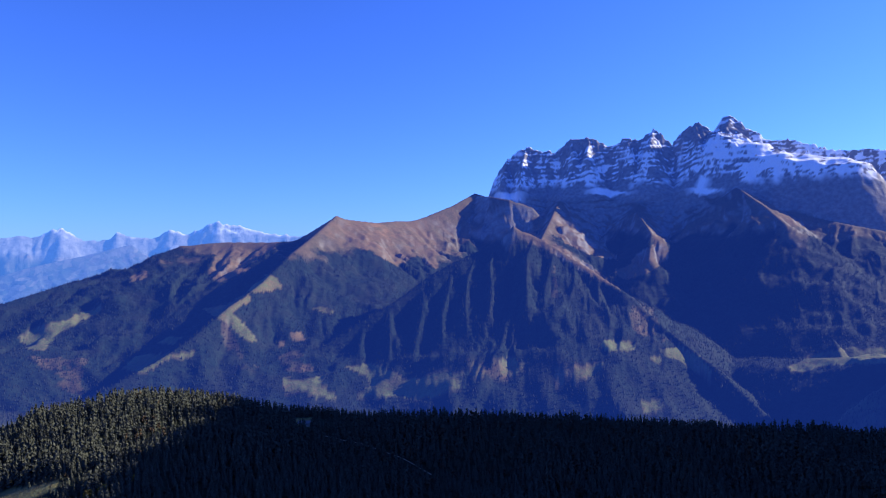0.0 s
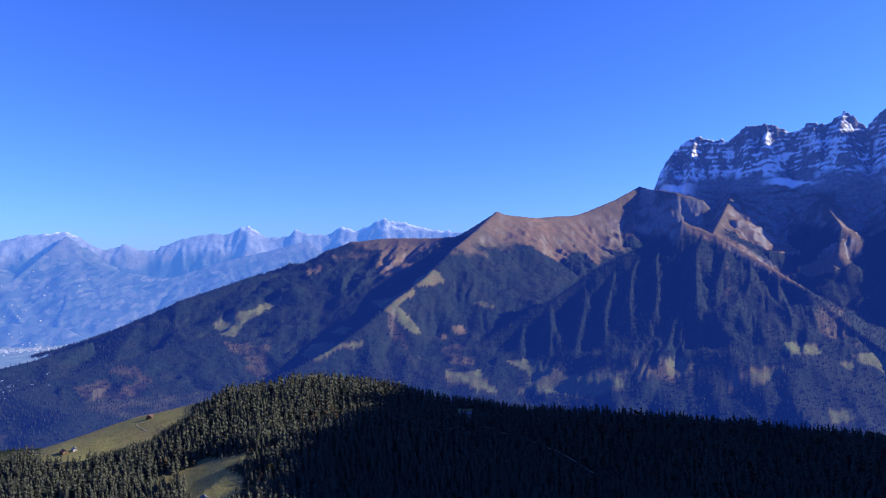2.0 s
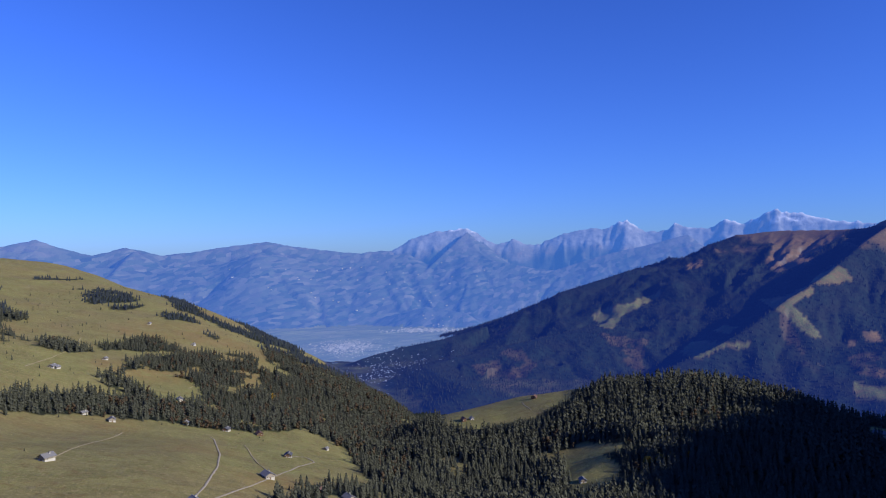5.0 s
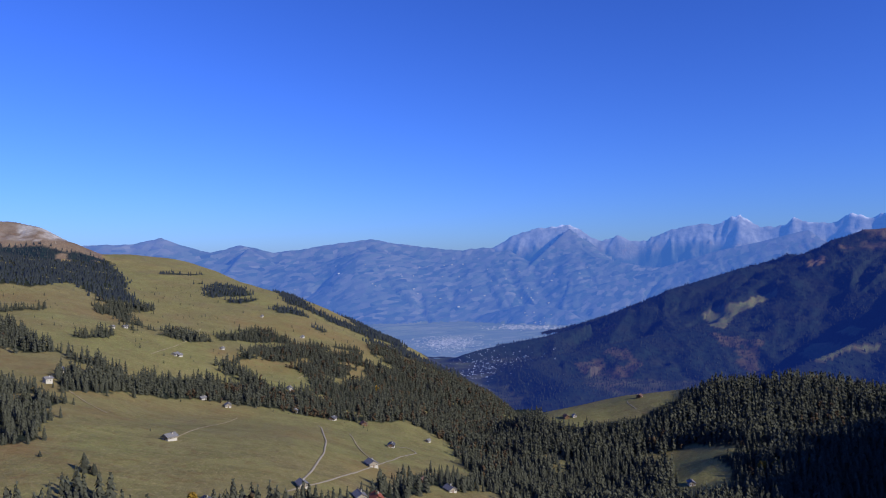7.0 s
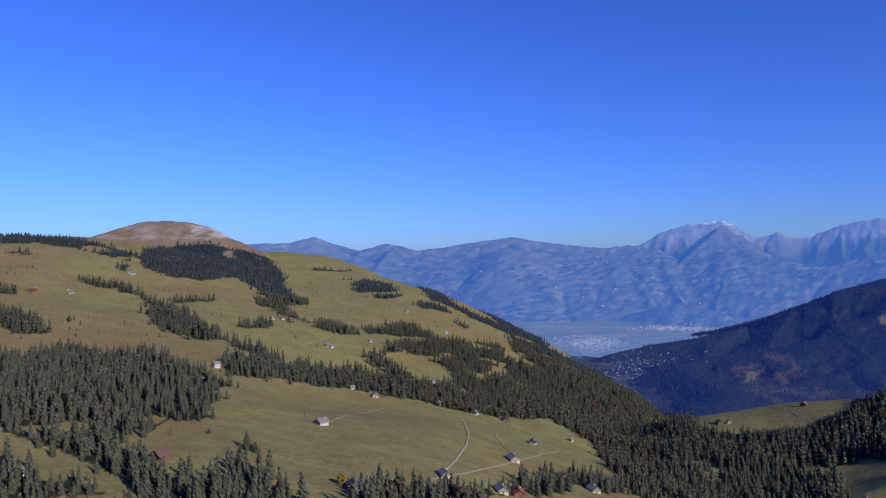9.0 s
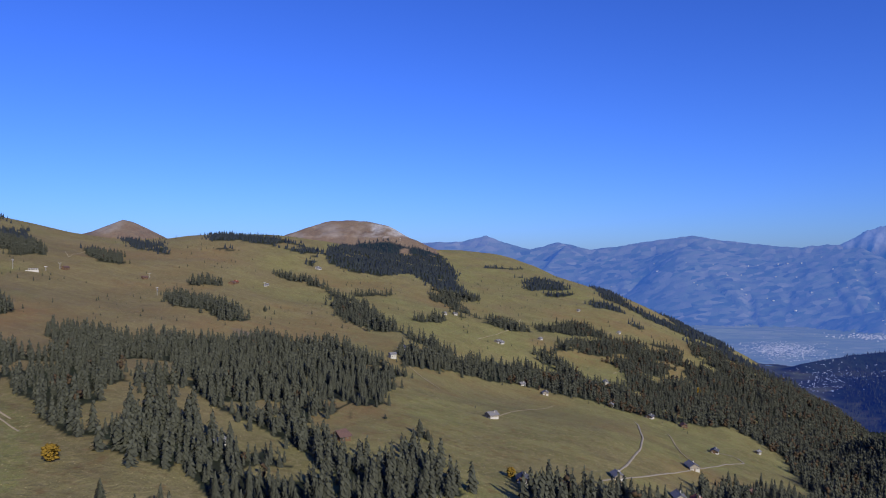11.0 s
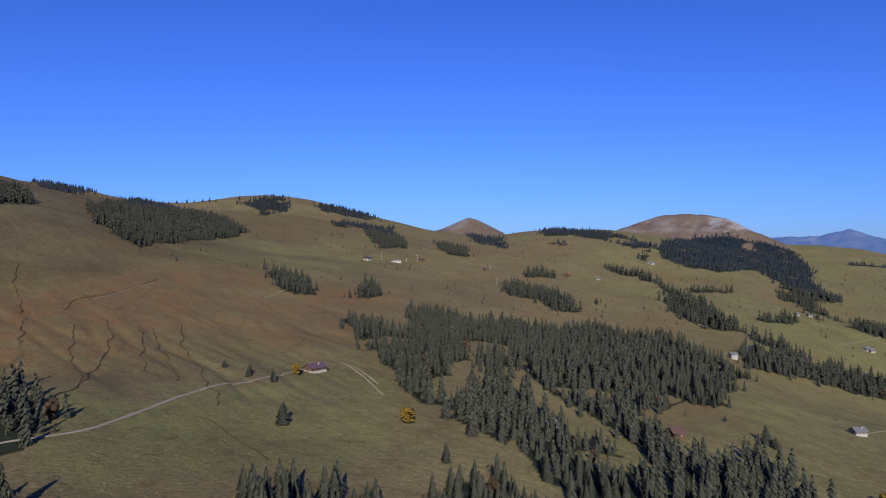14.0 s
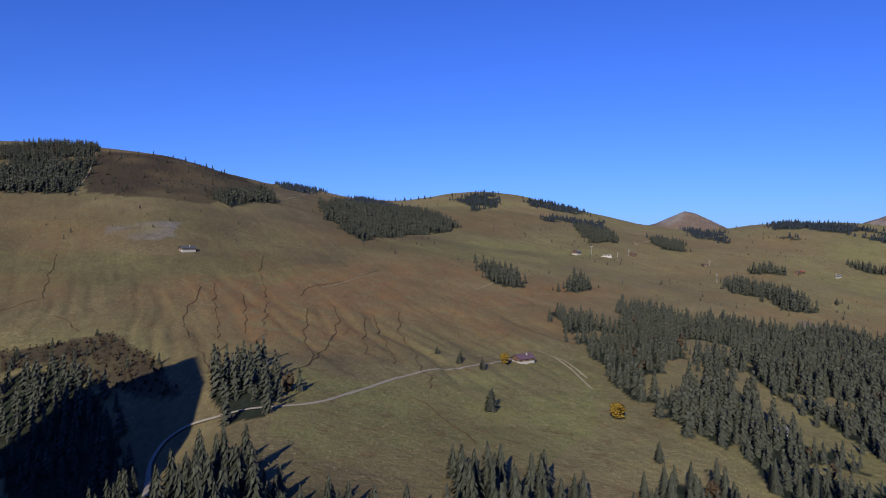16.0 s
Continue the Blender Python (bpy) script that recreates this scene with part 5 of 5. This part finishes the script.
faz, fel = np.degrees(np.arctan2(-fx, fy)), np.degrees(np.arctan2(fz - EYE_Z, np.hypot(fx, fy)))
waver = 0.35 * fbm(fx, fy, 70, 3, 73)
open_land = in_any(faz + waver, fel + 0.6 * waver, MEADOWS) | in_any(faz + 1.6 * waver, fel + waver, ALPS)
line = np.where(fw == 2, 60, np.where(fw == 3, 75, 100)) + 90 * p1 + 50 * p2
keep = (np.isin(fw, (1, 2, 3)) | ((fw == 0) & (np.degrees(np.arctan2(-fx, fy)) < 49) & (np.hypot(fx, fy) > 1700) & (np.hypot(fx, fy) < 2950))) & (fz - EYE_Z < line) & ~open_land & (rng.random(len(fx)) < 0.75 + 0.5 * p2)
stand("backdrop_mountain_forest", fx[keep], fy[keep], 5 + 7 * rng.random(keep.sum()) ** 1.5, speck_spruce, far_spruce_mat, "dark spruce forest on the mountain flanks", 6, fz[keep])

# stray young spruces and bushes on the higher pastures
sx, sy = scatter(-2500, 420, -1800, 2100, 22, 8)
sr, saz = np.hypot(sx, sy), np.degrees(np.arctan2(-sx, sy))
keep = (sr > 870) & (sr < 2400) & (saz > 52) & (saz < 156) & (fbm(sx, sy, 150, 3, 23) > 0.05) & (rng.random(len(sx)) < 0.5) & ~is_wood(sx, sy)
stand("stray_spruces", sx[keep], sy[keep], 2 + 5.5 * rng.random(keep.sum()) ** 2, far_spruce, spruce_mat, "stray young spruces and bushes on the high pastures", 9)
# heather and low bushes on the dark banks
hx, hy = scatter(-1000, 300, -1500, 0, 4.0, 12)
keep = in_any(hx, hy, SCRUB, 6) & (rng.random(len(hx)) < np.where(np.hypot(hx, hy) < 800, 0.75, 0.2))
hx, hy = hx[keep], hy[keep]
stand("heath_bushes", hx, hy, np.where(np.hypot(hx, hy) < 800, 1.6, 1.0) * (0.9 + 2.2 * rng.random(len(hx)) ** 2), low_crown, bare_mat, "dark brown heath and alder bushes on the banks", 13)
keep = rng.random(len(hx)) < 0.05
stand("bank_spruces", hx[keep], hy[keep], 4 + 7 * rng.random(keep.sum()), mid_spruce, spruce_mat, "spruces scattered over the dark heath bank", 14)
# the town on the valley floor and villages on its far side: many small pale houses
def village(name, az, r, wide, deep, count, seed, label):
    g = np.random.default_rng(seed)
    x, y = on_plan(az + g.normal(0, wide, count), r + g.normal(0, deep, count))
    z = land(x, y)
    w, d, h, a = 1.5 + 2.8 * g.random(count) ** 2, 1.3 + 2.0 * g.random(count), 1.2 + 1.8 * g.random(count), g.random(count) * 3.14
    w, d, h = w * (r / 3300) ** 2, d * (r / 3300) ** 2, h * (r / 3300) ** 2
    corner = np.array([(-1, -1), (1, -1), (1, 1), (-1, 1)])
    pts = []
    for k in range(4):
        cx, cy = corner[k, 0] * w, corner[k, 1] * d
        pts.append((x + cx * np.cos(a) - cy * np.sin(a), y + cx * np.sin(a) + cy * np.cos(a)))
    P = np.stack([np.stack([px, py, zz], -1) for zz in (z - 2, z + h) for px, py in pts], 1).reshape(-1, 3)
    T = np.array([(4, 5, 6), (4, 6, 7), (0, 1, 5), (0, 5, 4), (1, 2, 6), (1, 6, 5), (2, 3, 7), (2, 7, 6), (3, 0, 4), (3, 4, 7)])
    ob = new(name, mesh_of(name, P, (T[None] + (np.arange(count) * 8)[:, None, None]).reshape(-1, 3), town_mat))
    return tagged(ob, label, "town", kind="stuff")


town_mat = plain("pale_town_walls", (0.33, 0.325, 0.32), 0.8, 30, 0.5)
# valley haze painted onto the house walls as blue emission
town_mat.node_tree.nodes["Principled BSDF"].inputs["Emission Color"].default_value = (*HAZE_FLOOR[:3], 1)
town_mat.node_tree.nodes["Principled BSDF"].inputs["Emission Strength"].default_value = HAZE_FLOOR[3] * 0.8
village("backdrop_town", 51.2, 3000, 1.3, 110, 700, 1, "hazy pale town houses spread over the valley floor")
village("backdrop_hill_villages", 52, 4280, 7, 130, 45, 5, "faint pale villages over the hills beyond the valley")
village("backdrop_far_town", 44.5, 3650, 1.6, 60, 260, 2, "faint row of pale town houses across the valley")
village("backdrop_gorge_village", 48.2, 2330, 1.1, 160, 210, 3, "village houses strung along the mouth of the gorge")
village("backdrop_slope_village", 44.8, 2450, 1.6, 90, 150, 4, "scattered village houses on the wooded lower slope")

# ---- chalets and barns: place, width, length, wall height, kind, turn ----
HOUSES = [
    (-566, 181, 7.5, 8.5, 3.4, 'grey', 20),
    (-390, 146, 6.5, 7.5, 3.2, 'slate', 70),
    (-827, 330, 7, 9, 3.2, 'grey', 75),
    (-822, 416, 6.5, 8, 3.0, 'grey', 60),
    (-789, 452, 7.5, 9, 3.0, 'slate', 40),
    (-771, 487, 7, 10, 2.8, 'brown', 70),
    (-521, 339, 8, 11, 3.6, 'grey', 80),
    (-639, 440, 7, 9, 3.2, 'slate', 50),
    (-426, 224, 6, 9, 3, 'grey', 80),
    (-860, 311, 6, 7, 2.6, 'grey', 20),
    (-943, 470, 6, 8, 3, 'white', 70),
    (-801, 134, 6, 7, 5.0, 'white', 20),
    (-864, 156, 8, 10, 3.0, 'grey', 60),
    (-438, 47, 6, 7, 3.0, 'brown', 30),
    (-412, -22, 5, 6, 2.6, 'grey', 10),
    (-1081, 354, 6, 9, 2.6, 'grey', 40),
    (-1300, -76, 8, 10, 3, 'brown', 70),
    (-1342, -19, 5, 6, 2.6, 'grey', 70),
    (-1589, 88, 7, 10, 3, 'white', 50),
    (-1224, 293, 6, 7, 2.8, 'grey', 30),
    (-460, -190, 9, 13, 3.6, 'farm', 65),
    (-1189, -415, 11, 14, 3.4, 'slate', 80),
    (-1271, -338, 8, 10, 3.5, 'brown', 60),
    (-1280, -217, 7, 8, 3, 'brown', 40),
    (-526, -618, 9, 15, 3.0, 'dark', 75),
    (-411, 273, 8, 11, 3.4, 'red', 70),
    (-412, 260, 7, 10, 3.0, 'grey', 75),
    (-460, 378, 7, 10, 2.8, 'grey', 80),
    (-702, 538, 5, 6, 2.6, 'grey', 30),
    (-716, 630, 3.5, 4, 2.2, 'brown', 30),
    (-670, 759, 7, 10, 3, 'brown', 60),
    (-662, 767, 5, 6, 2.6, 'white', 60),
    (-632, 877, 7, 9, 3.6, 'brown', 20),
    (-195, 974, 9, 16, 3.4, 'grey', 85),
    (-947, 470, 6, 8, 3, 'white', 70),
    (-1083, 349, 8, 11, 2.8, 'grey', 40),
    (-1582, 91, 7, 9, 3, 'white', 50),
    (-1318, -71, 8, 10, 3, 'red', 70),
    (-1348, -17, 5, 7, 2.8, 'grey', 60),
    (-1175, 456, 6, 8, 2.8, 'grey', 40),
    (-1247, 318, 6, 8, 2.8, 'grey', 30),
    (-486, 368, 4, 5, 2.4, 'brown', 30),
    (-1330, 686, 7, 9, 3, 'white', 40),
    (-1526, 684, 6, 8, 3, 'grey', 40),
    (-380, 610, 6, 7, 3, 'grey', 50),
    (-445, 46, 6, 7, 3, 'brown', 40),
    (-409, -23, 5, 6, 2.8, 'grey', 20),
]
MASTS = [
    (-1138, -174, 9),
    (-1209, -395, 11),
    (-1267, -345, 8),
    (-1237, -357, 5),
    (-1337, -21, 6),
    (-2414, 411, 5),
    (-1299, -213, 6),
]
STATION_AT = (-1212, -369)

stone_mat = plain("whitewashed_stone", (0.42, 0.41, 0.39), 0.9, 0.8, 0.8)
timber_mat = plain("weathered_timber", (0.16, 0.10, 0.065), 0.85, 0.5, 0.55)
pale_timber_mat = plain("grey_timber", (0.30, 0.27, 0.24), 0.85, 0.5, 0.6)
slate_mat = plain("slate_roof", (0.10, 0.105, 0.13), 0.7, 0.7, 0.65)
sheet_mat = plain("grey_sheet_roof", (0.18, 0.18, 0.195), 0.55, 0.9, 0.75)
brown_roof_mat = plain("brown_shingle_roof", (0.15, 0.095, 0.085), 0.8, 0.6, 0.6)
red_roof_mat = plain("red_tile_roof", (0.30, 0.10, 0.07), 0.8, 0.6, 0.65)
plum_roof_mat = plain("plum_sheet_roof", (0.13, 0.085, 0.115), 0.65, 0.9, 0.75)
concrete_mat = plain("concrete", (0.45, 0.44, 0.42), 0.9, 1.2, 0.8)
steel_mat = plain("galvanised_steel", (0.55, 0.56, 0.57), 0.45, 0.5, 0.85, 0.8)
glass_mat, _, _, gb = material("window_glass", 0.08)
gb.inputs["Base Color"].default_value = (0.03, 0.035, 0.045, 1)
gb.inputs["Specular IOR Level"].default_value = 0.6
STYLES = {
    "grey": (stone_mat, pale_timber_mat, sheet_mat, "small chalet with pale grey roof and stone base wall"),
    "slate": (stone_mat, timber_mat, slate_mat, "small chalet with a dark slate roof and white base wall"),
    "brown": (timber_mat, timber_mat, brown_roof_mat, "weathered brown timber barn with a shingle roof"),
    "white": (stone_mat, stone_mat, sheet_mat, "small whitewashed alpine hut with a grey roof"),
    "farm": (stone_mat, timber_mat, plum_roof_mat, "alpine farmhouse with a broad plum roof beside the gravel track"),
    "dark": (stone_mat, timber_mat, slate_mat, "long low alpine barn with a dark roof and white walls"),
    "red": (timber_mat, timber_mat, red_roof_mat, "timber chalet with a reddish brown roof"),
}


def part(name, bm, mat, parent, label=""):
    me = bpy.data.meshes.new(name)
    bmesh.ops.recalc_face_normals(bm, faces=bm.faces)
    bm.to_mesh(me)
    bm.free()
    me.materials.append(mat)
    ob = new(name, me)
    ob.parent = parent
    return tagged(ob, label)


def box(bm, x0, x1, y0, y1, z0, z1):
    v = [bm.verts.new((x, y, z)) for z in (z0, z1) for x, y in ((x0, y0), (x1, y0), (x1, y1), (x0, y1))]
    for f in ((3, 2, 1, 0), (4, 5, 6, 7), (0, 1, 5, 4), (1, 2, 6, 5), (2, 3, 7, 6), (3, 0, 4, 7)):
        bm.faces.new([v[k] for k in f])
    return v


def block(*size):
    bm = bmesh.new()
    box(bm, *size)
    return bm


def chalet(x, y, wide, long, high, style, turn):
    base_mat, upper_mat, roof_mat, label = STYLES[style]
    hw, hl = wide / 2, long / 2
    # sunk to the lowest corner's ground
    reach_ = np.array([(sx * hw, sy * hl) for sx in (-1, 1) for sy in (-1, 1)])
    ground_z = land(x + reach_[:, 0], y + reach_[:, 1])
    house = new("chalet" if style != "brown" else "barn")
    house.matrix_world = pose(x, y, float(ground_z.mean()), 0, 0, turn)
    drop = float(ground_z.mean() - ground_z.min()) + 0.5
    low = high * 0.45
    part("base_wall", block(-hw, hw, -hl, hl, -drop, low), base_mat, house)
    rise = hw * 0.55
    bm = bmesh.new()
    a = [bm.verts.new(p) for p in ((-hw + 0.05, -hl + 0.05, low), (hw - 0.05, -hl + 0.05, low), (hw - 0.05, -hl + 0.05, high), (0, -hl + 0.05, high + rise), (-hw + 0.05, -hl + 0.05, high))]
    b = [bm.verts.new((v.co.x, hl - 0.05, v.co.z)) for v in a]
    bm.faces.new(a), bm.faces.new(b[::-1])
    for k in range(5):
        bm.faces.new((a[k], a[(k + 1) % 5], b[(k + 1) % 5], b[k]))
    part("upper_wall", bm, upper_mat, house)
    for side in (-1, 1):
        bm = bmesh.new()
        out, eave = hw + 0.8, high - 0.8 * 0.55
        prof = [(0, high + rise + 0.02), (side * out, eave + 0.02), (side * out, eave + 0.26), (0, high + rise + 0.28)]
        f = [bm.verts.new((px, -hl - 0.9, pz)) for px, pz in prof]
        g = [bm.verts.new((px, hl + 0.9, pz)) for px, pz in prof]
        bm.faces.new(f), bm.faces.new(g[::-1])
        for k in range(4):
            bm.faces.new((f[k], f[(k + 1) % 4], g[(k + 1) % 4], g[k]))
        part("roof_slope", bm, roof_mat, house)
    part("ridge_cap", block(-0.18, 0.18, -hl - 0.92, hl + 0.92, high + rise + 0.2, high + rise + 0.36), roof_mat, house)
    if style not in ("brown",):
        ch = part("chimney", block(hw * 0.3, hw * 0.3 + 0.7, hl * 0.2, hl * 0.2 + 0.7, high, high + rise + 0.9), stone_mat, house)
        part("chimney_cap", block(hw * 0.3 - 0.12, hw * 0.3 + 0.82, hl * 0.2 - 0.12, hl * 0.2 + 0.82, high + rise + 0.9, high + rise + 1.02), slate_mat, ch)
    part("door", block(-0.55, 0.55, -hl - 0.06, -hl + 0.02, 0, min(2.0, high - 0.3)), timber_mat, house, "dark plank door")
    spots = [(sx, -hl - 0.04) for sx in (-0.6, 0.6)] + [(sx, hl + 0.04) for sx in (-0.5, 0.5)]
    for sx, wy in spots:
        cx = sx * hw
        w = part("window", block(cx - 0.5, cx + 0.5, wy - 0.05, wy + 0.05, high * 0.5, high * 0.5 + 1.1), stone_mat, house, "white window frame")
        part("pane", block(cx - 0.38, cx + 0.38, wy - 0.07, wy + 0.07, high * 0.5 + 0.12, high * 0.5 + 0.98), glass_mat, w)
    for side in (-1, 1):
        for sy in (-0.5, 0.35):
            cy, wx = sy * hl, side * (hw + 0.04)
            w = part("window", block(wx - 0.05, wx + 0.05, cy - 0.5, cy + 0.5, high * 0.45, high * 0.45 + 1.0), stone_mat, house, "white window frame")
            part("pane", block(wx - 0.07, wx + 0.07, cy - 0.38, cy + 0.38, high * 0.45 + 0.12, high * 0.45 + 0.88), glass_mat, w)
    return tagged(house, label, "barn" if style == "brown" else "chalet", "houses on the alp")


for row in HOUSES:
    chalet(*row)


def lift_station(x, y):
    ob = new("lift_station")
    ob.matrix_world = pose(x, y, float(land(np.array([x]), np.array([y]))[0]), 0, 0, 107)
    part("terrace", block(-9, 9, -4.2, 4, -2.5, 1.5), stone_mat, ob, "white terrace wall")
    part("body", block(-5, 8, -2.5, 3.4, 1.5, 4.1), stone_mat, ob)
    part("roof", block(-5.6, 8.6, -3.2, 4.0, 4.1, 4.5), sheet_mat, ob)
    for k in range(5):
        w = part("window", block(-4.4 + k * 2.4, -2.8 + k * 2.4, -2.58, -2.5, 2.1, 3.5), timber_mat, ob)
        part("pane", block(-4.3 + k * 2.4, -2.9 + k * 2.4, -2.62, -2.52, 2.2, 3.4), glass_mat, w)
    return tagged(ob, "long white lift station with a flat roof and terrace", "lift station")


lift_station(*STATION_AT)


def mast(x, y, high):
    """A drag lift mast: tapered tube, cross arm and wheel sets."""
    ob = new("lift_mast")
    ob.matrix_world = pose(x, y, float(land(np.array([x]), np.array([y]))[0]), 0, 0, 100)
    bm = bmesh.new()
    bmesh.ops.create_cone(bm, segments=10, radius1=0.34, radius2=0.2, depth=high + 0.6, cap_ends=True, matrix=Matrix.Translation((0, 0, high / 2 - 0.3)))
    part("mast_tube", bm, steel_mat, ob)
    part("footing", block(-0.7, 0.7, -0.7, 0.7, -0.8, 0.25), concrete_mat, ob)
    arm = part("cross_arm", block(-2.1, 2.1, -0.14, 0.14, high - 0.5, high - 0.2), steel_mat, ob)
    for side in (-1, 1):
        part("wheel_set", block(side * 2.0 - 0.12, side * 2.0 + 0.12, -1.0, 1.0, high - 0.78, high - 0.5), slate_mat, arm)
    return tagged(ob, "grey steel drag lift mast on the pasture", "lift mast", "lift masts")


for row in MASTS:
    mast(row[0], row[1], row[2] * 1.3)
